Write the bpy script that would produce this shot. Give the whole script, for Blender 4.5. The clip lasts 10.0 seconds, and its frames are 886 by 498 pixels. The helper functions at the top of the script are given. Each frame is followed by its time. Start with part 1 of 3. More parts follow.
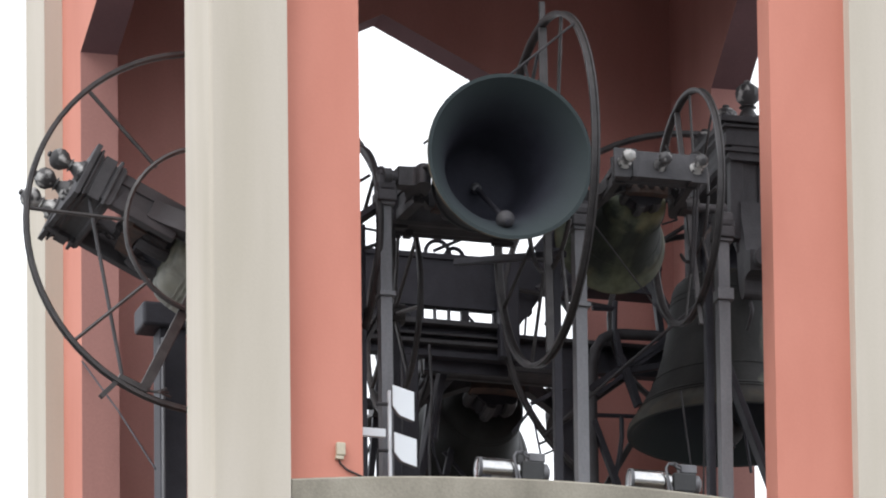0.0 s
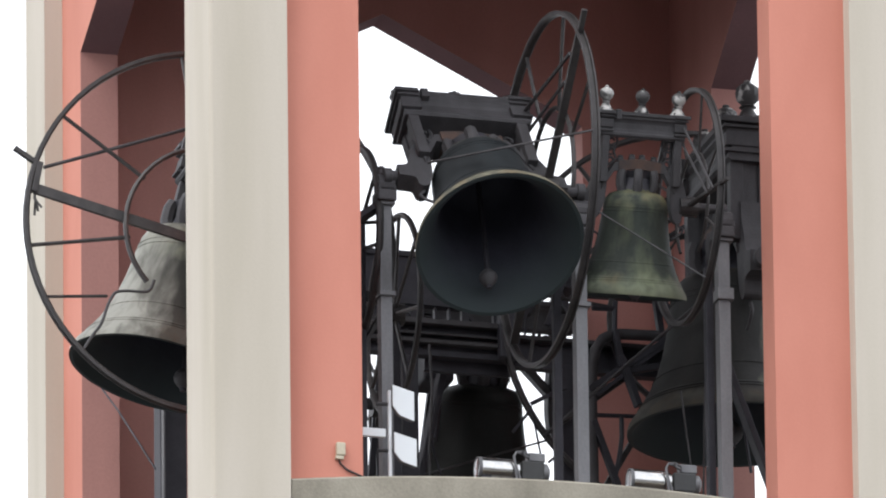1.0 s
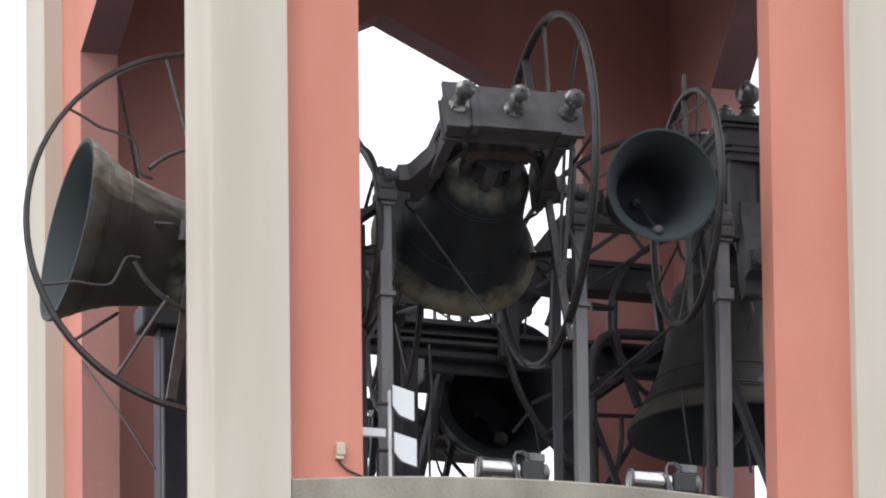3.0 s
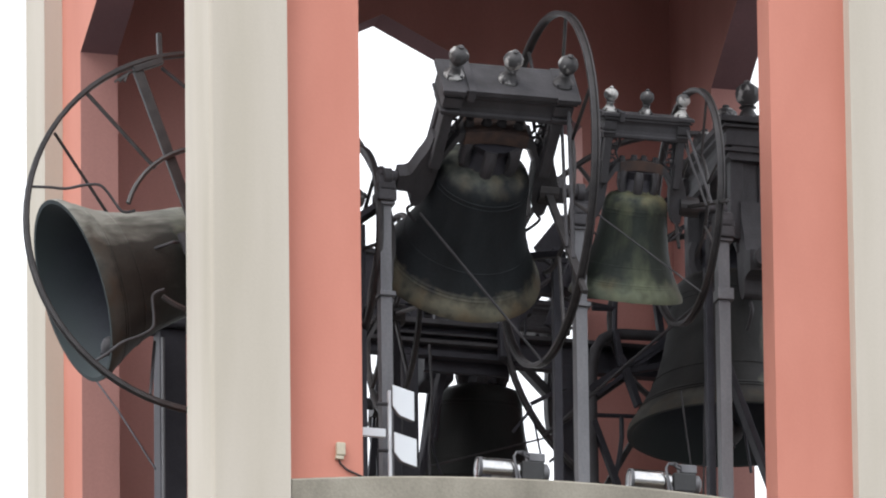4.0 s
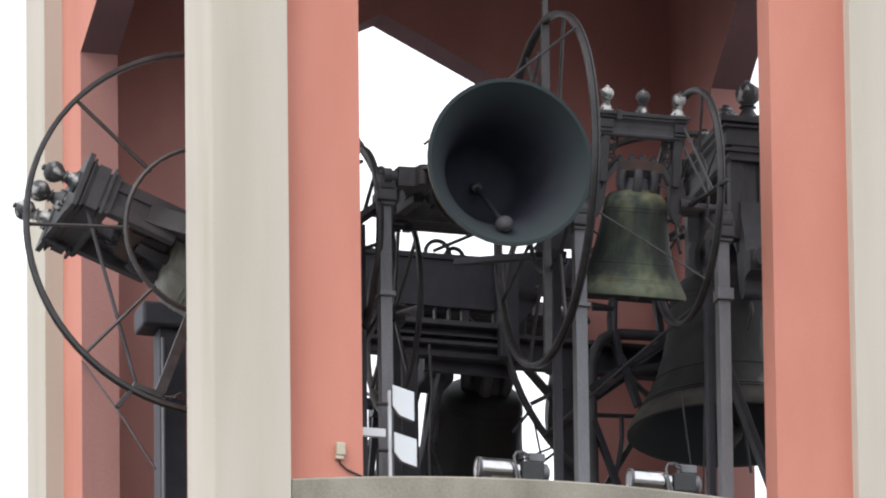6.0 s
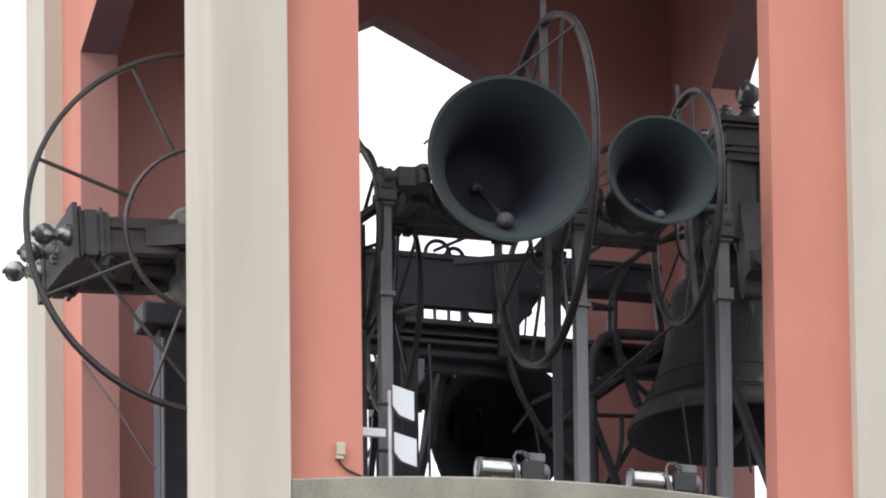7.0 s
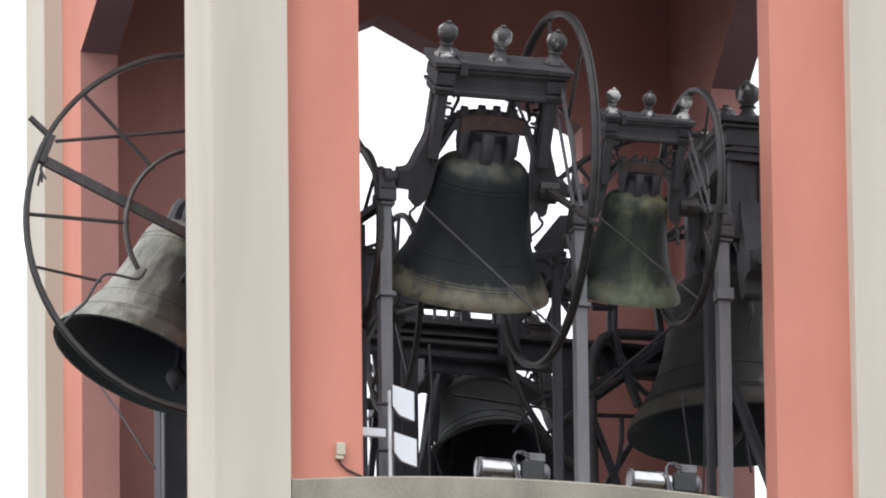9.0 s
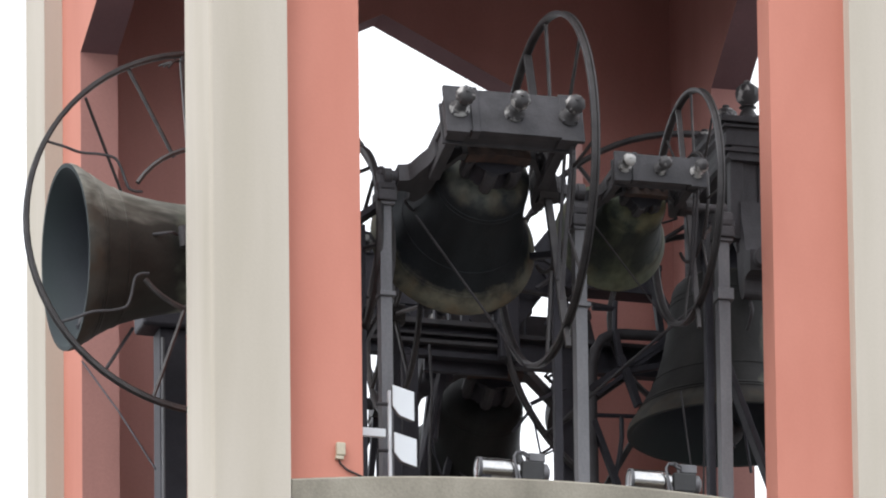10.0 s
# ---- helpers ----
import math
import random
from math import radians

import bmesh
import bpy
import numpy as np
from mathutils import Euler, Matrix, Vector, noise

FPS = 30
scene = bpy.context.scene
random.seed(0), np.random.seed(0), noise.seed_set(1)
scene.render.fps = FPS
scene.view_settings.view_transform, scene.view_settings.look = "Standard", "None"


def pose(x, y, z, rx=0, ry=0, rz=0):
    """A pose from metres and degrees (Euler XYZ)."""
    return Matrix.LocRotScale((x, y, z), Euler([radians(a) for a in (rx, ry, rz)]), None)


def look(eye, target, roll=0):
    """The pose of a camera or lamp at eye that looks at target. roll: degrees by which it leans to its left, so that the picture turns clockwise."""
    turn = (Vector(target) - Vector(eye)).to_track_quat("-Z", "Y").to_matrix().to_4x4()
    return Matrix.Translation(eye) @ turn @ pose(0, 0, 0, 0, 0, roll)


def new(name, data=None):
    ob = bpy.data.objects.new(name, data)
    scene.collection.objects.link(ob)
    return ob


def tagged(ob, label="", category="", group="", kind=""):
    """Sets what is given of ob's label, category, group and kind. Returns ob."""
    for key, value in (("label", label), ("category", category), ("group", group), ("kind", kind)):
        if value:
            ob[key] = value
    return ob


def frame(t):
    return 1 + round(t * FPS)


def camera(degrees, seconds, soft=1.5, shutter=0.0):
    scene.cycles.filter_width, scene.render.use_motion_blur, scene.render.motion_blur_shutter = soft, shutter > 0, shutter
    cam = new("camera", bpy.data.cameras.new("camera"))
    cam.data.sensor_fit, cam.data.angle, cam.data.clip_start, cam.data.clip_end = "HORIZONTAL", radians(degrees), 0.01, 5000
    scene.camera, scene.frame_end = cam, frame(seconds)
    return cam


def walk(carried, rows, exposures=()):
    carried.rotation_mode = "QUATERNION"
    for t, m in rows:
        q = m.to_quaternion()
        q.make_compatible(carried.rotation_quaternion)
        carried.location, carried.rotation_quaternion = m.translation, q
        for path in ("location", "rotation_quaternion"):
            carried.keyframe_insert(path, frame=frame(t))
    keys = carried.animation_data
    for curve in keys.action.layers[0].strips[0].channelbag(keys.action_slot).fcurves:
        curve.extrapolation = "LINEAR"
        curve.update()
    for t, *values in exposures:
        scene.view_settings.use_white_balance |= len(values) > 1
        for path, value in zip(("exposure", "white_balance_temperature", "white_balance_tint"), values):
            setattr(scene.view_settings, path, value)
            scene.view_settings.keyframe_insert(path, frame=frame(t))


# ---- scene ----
# ---- camera: a tripod on the ground, long lens ----
cam = camera(3.2078, 10.0, soft=2.0)
EYE, AIM = (-23.481, -87.816, 1.566), (1.468, 0.0, 33.0)
walk(cam, [(0.0, look(EYE, AIM, -0.70)), (10.0, look(EYE, AIM, -0.70))], exposures=[(0.0, 0.95), (10.0, 0.95)])

# ---- overcast sky, weak wide sun ----
world = bpy.data.worlds.new("sky")
scene.world = world
world.use_nodes = True
wn, wl = world.node_tree.nodes, world.node_tree.links
sky = wn.new("ShaderNodeTexSky")
sky.sky_type, sky.sun_disc = "NISHITA", False
sky.sun_elevation, sky.sun_rotation = radians(46.7), radians(238)
cloud = wn.new("ShaderNodeMix")
cloud.data_type = "RGBA"
cloud.inputs[0].default_value = 0.93
wl.new(sky.outputs[0], cloud.inputs[6])
cloud.inputs[7].default_value = (9.5, 9.8, 10.4, 1)
wn["Background"].inputs[1].default_value = 0.1
wl.new(cloud.outputs[2], wn["Background"].inputs[0])
sun = new("sun", bpy.data.lights.new("sun", "SUN"))
sun.data.energy, sun.data.angle, sun.data.color = 0.92, radians(40), (1.0, 0.98, 0.94)
sun.matrix_world = look((-46, -28, 93), (2, 2, 33))


# ---- materials ----
def material(name, base, other, rough=0.8, metal=0.0, scale=6.0, fine=60.0, mix=0.5, bump=0.15, streak=1.0, grain=0.35, patch=(0.35, 0.68), vary=False):
    """Two-scale noise between two colours, with fine relief; streak stretches the stains downwards."""
    m = bpy.data.materials.new(name)
    m.use_nodes = True
    n, l = m.node_tree.nodes, m.node_tree.links
    b = n["Principled BSDF"]
    co = n.new("ShaderNodeTexCoord")
    mp = n.new("ShaderNodeMapping")
    mp.inputs["Scale"].default_value = (1, 1, streak)
    l.new(co.outputs["Object"], mp.inputs[0])
    if vary:
        info, far = n.new("ShaderNodeObjectInfo"), n.new("ShaderNodeMath")
        far.operation, far.inputs[1].default_value = "MULTIPLY", 40.0
        l.new(info.outputs["Random"], far.inputs[0])
        l.new(far.outputs[0], mp.inputs["Location"])
    a, f = n.new("ShaderNodeTexNoise"), n.new("ShaderNodeTexNoise")
    a.inputs["Scale"].default_value, a.inputs["Detail"].default_value = scale, 6
    f.inputs["Scale"].default_value, f.inputs["Detail"].default_value = fine, 4
    l.new(mp.outputs[0], a.inputs[0])
    l.new(co.outputs["Object"], f.inputs[0])
    r = n.new("ShaderNodeMapRange")
    r.inputs[1].default_value, r.inputs[2].default_value = patch
    r.inputs[3].default_value, r.inputs[4].default_value = 0.0, mix * 2
    l.new(a.outputs[0], r.inputs[0])
    c = n.new("ShaderNodeMix")
    c.data_type = "RGBA"
    c.inputs[6].default_value, c.inputs[7].default_value = (*base, 1), (*other, 1)
    l.new(r.outputs[0], c.inputs[0])
    g = n.new("ShaderNodeMix")
    g.data_type, g.blend_type = "RGBA", "MULTIPLY"
    g.inputs[0].default_value = grain
    l.new(c.outputs[2], g.inputs[6])
    l.new(f.outputs[0], g.inputs[7])
    l.new(g.outputs[2], b.inputs["Base Color"])
    b.inputs["Roughness"].default_value, b.inputs["Metallic"].default_value = rough, metal
    bp = n.new("ShaderNodeBump")
    bp.inputs["Strength"].default_value, bp.inputs["Distance"].default_value = bump, 0.01
    l.new(f.outputs[0], bp.inputs["Height"])
    l.new(bp.outputs[0], b.inputs["Normal"])
    return m


def bronze(name, body, lip, top, lo, hi, side=0, pale=(0.31, 0.305, 0.27)):
    """Patinated bronze: dark waist, pale green-brown run-off round the sound bow and on the shoulder."""
    m = material(name, body, tuple(v * 0.55 for v in body), rough=0.62, metal=0.1, scale=5, fine=45, mix=0.55, bump=0.12, streak=0.3)
    m.node_tree.nodes["Principled BSDF"].inputs["Specular IOR Level"].default_value = 0.22
    n, l = m.node_tree.nodes, m.node_tree.links
    b = n["Principled BSDF"]
    old = b.inputs["Base Color"].links[0].from_socket
    co = n.new("ShaderNodeTexCoord")
    sp = n.new("ShaderNodeSeparateXYZ")
    l.new(co.outputs["Object"], sp.inputs[0])
    ns = n.new("ShaderNodeTexNoise")
    ns.inputs["Scale"].default_value, ns.inputs["Detail"].default_value = 14, 6
    mp = n.new("ShaderNodeMapping")
    mp.inputs["Scale"].default_value = (1, 1, 0.8)
    l.new(co.outputs["Object"], mp.inputs[0])
    l.new(mp.outputs[0], ns.inputs[0])
    wob = n.new("ShaderNodeMath")
    wob.operation, wob.inputs[1].default_value = "MULTIPLY_ADD", 0.14
    l.new(ns.outputs[0], wob.inputs[0])
    l.new(sp.outputs[2], wob.inputs[2])
    for a0, a1, col, amount in ((lo + 0.21, lo + 0.15, lip, 0.95), (hi + 0.10, hi + 0.16, top, 0.62)):
        r = n.new("ShaderNodeMapRange")
        r.inputs[1].default_value, r.inputs[2].default_value = a0 + 0.01 if a0 < hi else a0 - 0.12, a1 - 0.01 if a0 < hi else a1 - 0.08
        r.inputs[4].default_value = amount
        l.new(wob.outputs[0], r.inputs[0])
        n2 = n.new("ShaderNodeTexNoise")
        n2.inputs["Scale"].default_value, n2.inputs["Detail"].default_value = 9, 7
        l.new(co.outputs["Object"], n2.inputs[0])
        gate = n.new("ShaderNodeMapRange")
        gate.inputs[1].default_value, gate.inputs[2].default_value = (0.2, 0.6) if a0 < hi else (0.36, 0.66)
        l.new(n2.outputs[0], gate.inputs[0])
        mul = n.new("ShaderNodeMath")
        mul.operation = "MULTIPLY"
        l.new(r.outputs[0], mul.inputs[0])
        l.new(gate.outputs[0], mul.inputs[1])
        c = n.new("ShaderNodeMix")
        c.data_type = "RGBA"
        tone, hue, cut = n.new("ShaderNodeTexNoise"), n.new("ShaderNodeMix"), n.new("ShaderNodeMapRange")
        tone.inputs["Scale"].default_value, tone.inputs["Detail"].default_value = 4.5, 8
        l.new(co.outputs["Object"], tone.inputs[0])
        cut.inputs[1].default_value, cut.inputs[2].default_value = 0.42, 0.6
        l.new(tone.outputs[0], cut.inputs[0])
        hue.data_type = "RGBA"
        hue.inputs[6].default_value, hue.inputs[7].default_value = (*col, 1), (col[0] * 0.72, col[1] * 0.60, col[2] * 0.52, 1)
        l.new(cut.outputs[0], hue.inputs[0])
        l.new(hue.outputs[2], c.inputs[7])
        l.new(mul.outputs[0], c.inputs[0])
        l.new(old, c.inputs[6])
        old = c.outputs[2]
    if side:
        # paler skin towards one side of the bell, dark runs left in it; on the largest bell it paints side light
        wn2 = n.new("ShaderNodeTexNoise")
        wn2.inputs["Scale"].default_value, wn2.inputs["Detail"].default_value = 6, 8
        stretch = n.new("ShaderNodeMapping")
        stretch.inputs["Scale"].default_value = (1, 1, 0.35)
        l.new(co.outputs["Object"], stretch.inputs[0])
        l.new(stretch.outputs[0], wn2.inputs[0])
        reach = n.new("ShaderNodeMath")
        reach.operation, reach.inputs[1].default_value = "MULTIPLY", side
        l.new(sp.outputs[1], reach.inputs[0])
        edge = n.new("ShaderNodeMath")
        edge.operation, edge.inputs[1].default_value = "MULTIPLY_ADD", 0.55
        l.new(wn2.outputs[0], edge.inputs[0])
        l.new(reach.outputs[0], edge.inputs[2])
        r = n.new("ShaderNodeMapRange")
        r.inputs[1].default_value, r.inputs[2].default_value, r.inputs[4].default_value = 0.36, 0.60, 0.92
        l.new(edge.outputs[0], r.inputs[0])
        c = n.new("ShaderNodeMix")
        c.data_type = "RGBA"
        # soot stains and runs over the pale skin
        blot = n.new("ShaderNodeTexNoise")
        blot.inputs["Scale"].default_value, blot.inputs["Detail"].default_value, blot.inputs["Distortion"].default_value = 7, 9, 0.6
        l.new(stretch.outputs[0], blot.inputs[0])
        soot = n.new("ShaderNodeMapRange")
        soot.inputs[1].default_value, soot.inputs[2].default_value = 0.46, 0.66
        l.new(blot.outputs[0], soot.inputs[0])
        skin = n.new("ShaderNodeMix")
        skin.data_type = "RGBA"
        skin.inputs[6].default_value, skin.inputs[7].default_value = (*pale, 1), (pale[0] * 0.38, pale[1] * 0.37, pale[2] * 0.36, 1)
        l.new(soot.outputs[0], skin.inputs[0])
        l.new(skin.outputs[2], c.inputs[7])
        l.new(r.outputs[0], c.inputs[0])
        l.new(old, c.inputs[6])
        old = c.outputs[2]
    l.new(old, b.inputs["Base Color"])
    return m


BEIGE = material("beige_plaster", (0.555, 0.505, 0.435), (0.465, 0.42, 0.345), 0.9, 0, 2.6, 50, 0.42, 0.05, 0.10, 0.07)
SALMON = material("salmon_plaster", (0.585, 0.237, 0.176), (0.50, 0.187, 0.135), 0.9, 0, 2.0, 50, 0.36, 0.05, 0.35, 0.06)
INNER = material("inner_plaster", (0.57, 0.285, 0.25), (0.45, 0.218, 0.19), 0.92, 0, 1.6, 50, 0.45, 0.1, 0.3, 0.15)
# darker copy of the inner plaster: the shade of the reveals is in the colour
REVEAL = material("shade_toned_reveal_plaster", (0.47, 0.235, 0.205), (0.36, 0.176, 0.156), 0.92, 0, 1.6, 50, 0.45, 0.1, 0.3, 0.2)
CONCRETE = material("weathered_concrete", (0.36, 0.33, 0.27), (0.22, 0.20, 0.16), 0.92, 0, 3.0, 60, 0.5, 0.3, 0.5)
# unseen chamber floor, kept pale to bounce light up into the bells
PALE_FLOOR = material("pale_bounce_screed", (0.58, 0.56, 0.52), (0.44, 0.42, 0.38), 0.95, 0, 3.0, 60, 0.5, 0.2, 1.0)
# ceiling and undersides of the openings: shade and haze put into the red
SOFFIT = material("shade_toned_red_soffit", (0.25, 0.135, 0.145), (0.18, 0.098, 0.106), 0.9, 0, 1.5, 60, 0.5, 0.1, 1.0, 0.2)
IRON = material("painted_cast_iron", (0.070, 0.066, 0.072), (0.042, 0.040, 0.043), 0.68, 0.15, 8, 70, 0.5, 0.2, 0.5)
IRON_DARK = material("black_iron", (0.046, 0.044, 0.055), (0.032, 0.031, 0.039), 0.6, 0.3, 8, 70, 0.5, 0.2)
WHEEL = material("dark_wheel_iron", (0.068, 0.062, 0.062), (0.04, 0.037, 0.038), 0.5, 0.4, 10, 70, 0.5, 0.15)
STEEL = material("grey_painted_steel", (0.205, 0.203, 0.212), (0.135, 0.134, 0.142), 0.55, 0.3, 5, 60, 0.5, 0.12, 0.3)
RUST = material("rusty_band", (0.11, 0.065, 0.05), (0.055, 0.042, 0.04), 0.8, 0.2, 12, 80, 0.5, 0.3)
SILVER = material("flaking_finial_paint", (0.065, 0.062, 0.064), (0.62, 0.61, 0.59), 0.6, 0.1, 10, 60, 0.42, 0.2, patch=(0.54, 0.62), vary=True)
CHROME = material("bright_metal", (0.75, 0.74, 0.73), (0.62, 0.61, 0.6), 0.22, 1.0, 6, 50, 0.4, 0.03)
PANEL = material("white_enamel", (0.74, 0.77, 0.79), (0.66, 0.69, 0.72), 0.4, 0, 5, 20, 0.35, 0.0, 1.0, 0.06)
CREAM = material("cream_plastic", (0.62, 0.55, 0.42), (0.55, 0.48, 0.36), 0.5, 0, 10, 80, 0.4, 0.05)
RUBBER = material("black_rubber", (0.03, 0.03, 0.032), (0.02, 0.02, 0.02), 0.6, 0, 10, 80, 0.4, 0.05)
GROUND = material("grey_paving", (0.13, 0.127, 0.122), (0.10, 0.097, 0.093), 0.95, 0, 0.2, 8, 0.5, 0.2)
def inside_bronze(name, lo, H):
    """Nearly black inside of a bell, depth shade and haze put into its tone, with thin verdigris that fades in towards
    the lip.
    """
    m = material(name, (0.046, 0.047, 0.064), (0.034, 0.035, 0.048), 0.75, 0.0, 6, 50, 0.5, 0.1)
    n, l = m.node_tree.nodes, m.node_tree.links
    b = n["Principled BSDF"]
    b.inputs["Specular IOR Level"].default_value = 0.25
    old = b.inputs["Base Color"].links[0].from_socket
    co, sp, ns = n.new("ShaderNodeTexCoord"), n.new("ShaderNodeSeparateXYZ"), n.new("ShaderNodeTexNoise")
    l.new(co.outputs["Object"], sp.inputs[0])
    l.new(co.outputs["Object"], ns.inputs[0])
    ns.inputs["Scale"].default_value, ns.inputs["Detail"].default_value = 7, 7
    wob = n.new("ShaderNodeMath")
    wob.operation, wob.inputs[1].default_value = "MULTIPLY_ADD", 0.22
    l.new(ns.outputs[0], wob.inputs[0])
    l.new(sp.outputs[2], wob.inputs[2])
    # ramp from the painted deep shade to the verdigris at the lip
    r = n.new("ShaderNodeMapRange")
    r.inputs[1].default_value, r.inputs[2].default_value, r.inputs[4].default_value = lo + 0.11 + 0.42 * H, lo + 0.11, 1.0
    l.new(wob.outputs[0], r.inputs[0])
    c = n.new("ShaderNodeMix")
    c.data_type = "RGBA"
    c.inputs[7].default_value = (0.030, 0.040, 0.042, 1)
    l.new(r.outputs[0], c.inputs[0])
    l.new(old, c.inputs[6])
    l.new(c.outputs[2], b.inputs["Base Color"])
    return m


# ---- mesh helpers ----
def part(name, bm, mat, parent=None, label="", smooth=False):
    me = bpy.data.meshes.new(name)
    bmesh.ops.recalc_face_normals(bm, faces=bm.faces)
    for f in bm.faces:
        f.smooth = smooth
    bm.to_mesh(me)
    bm.free()
    for m in (mat if isinstance(mat, (list, tuple)) else [mat]):
        me.materials.append(m)
    ob = new(name, me)
    ob.parent = parent
    if smooth:
        me.set_sharp_from_angle(angle=radians(38))
    return tagged(ob, label)


def box(bm, x0, x1, y0, y1, z0, z1, bevel=0.0):
    t = bmesh.new()
    bmesh.ops.create_cube(t, size=1)
    for v in t.verts:
        v.co = ((x0 + x1) / 2 + v.co.x * (x1 - x0), (y0 + y1) / 2 + v.co.y * (y1 - y0), (z0 + z1) / 2 + v.co.z * (z1 - z0))
    if bevel:
        bmesh.ops.bevel(t, geom=t.edges[:], offset=bevel, segments=2, affect="EDGES", profile=0.5)
    join(bm, t)
    return bm


def join(bm, other, m=None):
    if m is not None:
        bmesh.ops.transform(other, matrix=m, verts=other.verts)
    me = bpy.data.meshes.new("tmp")
    other.to_mesh(me)
    other.free()
    bm.from_mesh(me)
    bpy.data.meshes.remove(me)


def lathe(bm, profile, n=24, m=None):
    """Turn (r, z) pairs round z; a radius of zero closes the end."""
    t = bmesh.new()
    rings = []
    for r, z in profile:
        if r < 1e-6:
            rings.append([t.verts.new((0, 0, z))])
        else:
            rings.append([t.verts.new((r * math.cos(2 * math.pi * i / n), r * math.sin(2 * math.pi * i / n), z)) for i in range(n)])
    for a, b in zip(rings, rings[1:]):
        for i in range(n):
            j = (i + 1) % n
            vs = [a[i % len(a)], a[j % len(a)], b[j % len(b)], b[i % len(b)]]
            vs = list(dict.fromkeys(vs))
            if len(vs) > 2:
                t.faces.new(vs)
    join(bm, t, m)
    return bm


def tube(bm, pts, r, n=8, closed=False):
    """A round rod along points."""
    pts = [Vector(p) for p in pts]
    rings = []
    for i, p in enumerate(pts):
        a = pts[i - 1] if (i or closed) else p
        b = pts[(i + 1) % len(pts)] if (i < len(pts) - 1 or closed) else p
        q = (b - a).to_track_quat("Z", "Y")
        rings.append([bm.verts.new(p + q @ Vector((r * math.cos(2 * math.pi * k / n), r * math.sin(2 * math.pi * k / n), 0))) for k in range(n)])
    for i in range(len(rings) - (0 if closed else 1)):
        a, b = rings[i], rings[(i + 1) % len(rings)]
        s = min(range(n), key=lambda s: (a[0].co - b[s].co).length)
        for k in range(n):
            bm.faces.new((a[k], a[(k + 1) % n], b[(k + 1 + s) % n], b[(k + s) % n]))
    if not closed:
        bm.faces.new(rings[0])
        bm.faces.new(rings[-1])
    return bm


def curve(pts, n=5):
    """More points along a smooth line through the given ones."""
    p = [Vector(q) for q in pts]
    p = [p[0] * 2 - p[1]] + p + [p[-1] * 2 - p[-2]]
    out = []
    for a, b, c, d in zip(p, p[1:], p[2:], p[3:]):
        for i in range(n):
            t = i / n
            out.append(0.5 * (2 * b + (c - a) * t + (2 * a - 5 * b + 4 * c - d) * t ** 2 + (3 * b - a - 3 * c + d) * t ** 3))
    return out + [p[-2]]


def bar(bm, p, q, w, d):
    """A flat bar from p to q: w wide, d deep."""
    p, q = Vector(p), Vector(q)
    t = bmesh.new()
    box(t, -w / 2, w / 2, -d / 2, d / 2, 0, (q - p).length, min(w, d) * 0.12)
    join(bm, t, Matrix.Translation(p) @ (q - p).to_track_quat("Z", "Y").to_matrix().to_4x4())
    return bm


def prism(bm, outline, m, depth):
    """An outline in x, z pushed through depth along y."""
    t = bmesh.new()
    a = [t.verts.new((x, 0, z)) for x, z in outline]
    b = [t.verts.new((x, depth, z)) for x, z in outline]
    t.faces.new(a)
    t.faces.new(b[::-1])
    for i in range(len(a)):
        j = (i + 1) % len(a)
        t.faces.new((a[i], b[i], b[j], a[j]))
    join(bm, t, m)
    return bm


Y90 = pose(0, 0, 0, 0, 90, 0)

# ---- the tower ----
W, A, B, P, T = 4.56, 0.50, 0.965, 0.118, 0.243
SPRING, SLOPE, APEX, CEIL, FLOOR, SILL = 35.415, 0.494, 36.068, 36.34, 30.70, 31.455
ground = bmesh.new()
bmesh.ops.create_grid(ground, x_segments=2, y_segments=2, size=3000)
tagged(part("ground", ground, GROUND), "grey paved square at the foot of the tower", "ground", kind="structure")
shaft = box(bmesh.new(), 0.0, W, 0.0, W, 0.0, FLOOR - 0.15)
tagged(part("wall_shaft", shaft, SALMON), "plain salmon plastered shaft of the bell tower", "wall", kind="structure")
floor = box(bmesh.new(), 0.02, W - 0.02, 0.02, W - 0.02, FLOOR - 0.15, FLOOR)
tagged(part("floor", floor, PALE_FLOOR), "pale unseen floor of the bell chamber that bounces light upward", "floor", kind="structure")
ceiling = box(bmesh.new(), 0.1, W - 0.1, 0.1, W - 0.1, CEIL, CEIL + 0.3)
tagged(part("ceiling", ceiling, SOFFIT), "dark red ceiling of the bell chamber with shade in its colour", "ceiling", kind="structure")
roof = box(bmesh.new(), -0.25, W + 0.25, -0.25, W + 0.25, 38.0, 38.3, 0.03)
tagged(part("roof", roof, CONCRETE), "flat concrete cornice slab above the bell chamber", "roof", kind="structure")


def corner_pier(name, m, a1=A, a2=A):
    t = P + T
    c = 0.022
    t2 = bmesh.new()
    out = [(c, 0), (a1, 0), (a1, t), (t, t), (t, a2), (0, a2), (0, c), (c * 0.3, c * 0.3)]
    a = [t2.verts.new((x, y, FLOOR - 0.15)) for x, y in out]
    b = [t2.verts.new((x, y, 38.0)) for x, y in out]
    t2.faces.new(a[::-1])
    t2.faces.new(b)
    for i in range(len(a)):
        j = (i + 1) % len(a)
        t2.faces.new((a[i], a[j], b[j], b[i]))
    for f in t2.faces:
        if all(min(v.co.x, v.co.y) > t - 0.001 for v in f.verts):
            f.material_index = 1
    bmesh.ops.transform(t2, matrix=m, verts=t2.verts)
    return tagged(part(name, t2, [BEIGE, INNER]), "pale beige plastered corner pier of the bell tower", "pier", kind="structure")


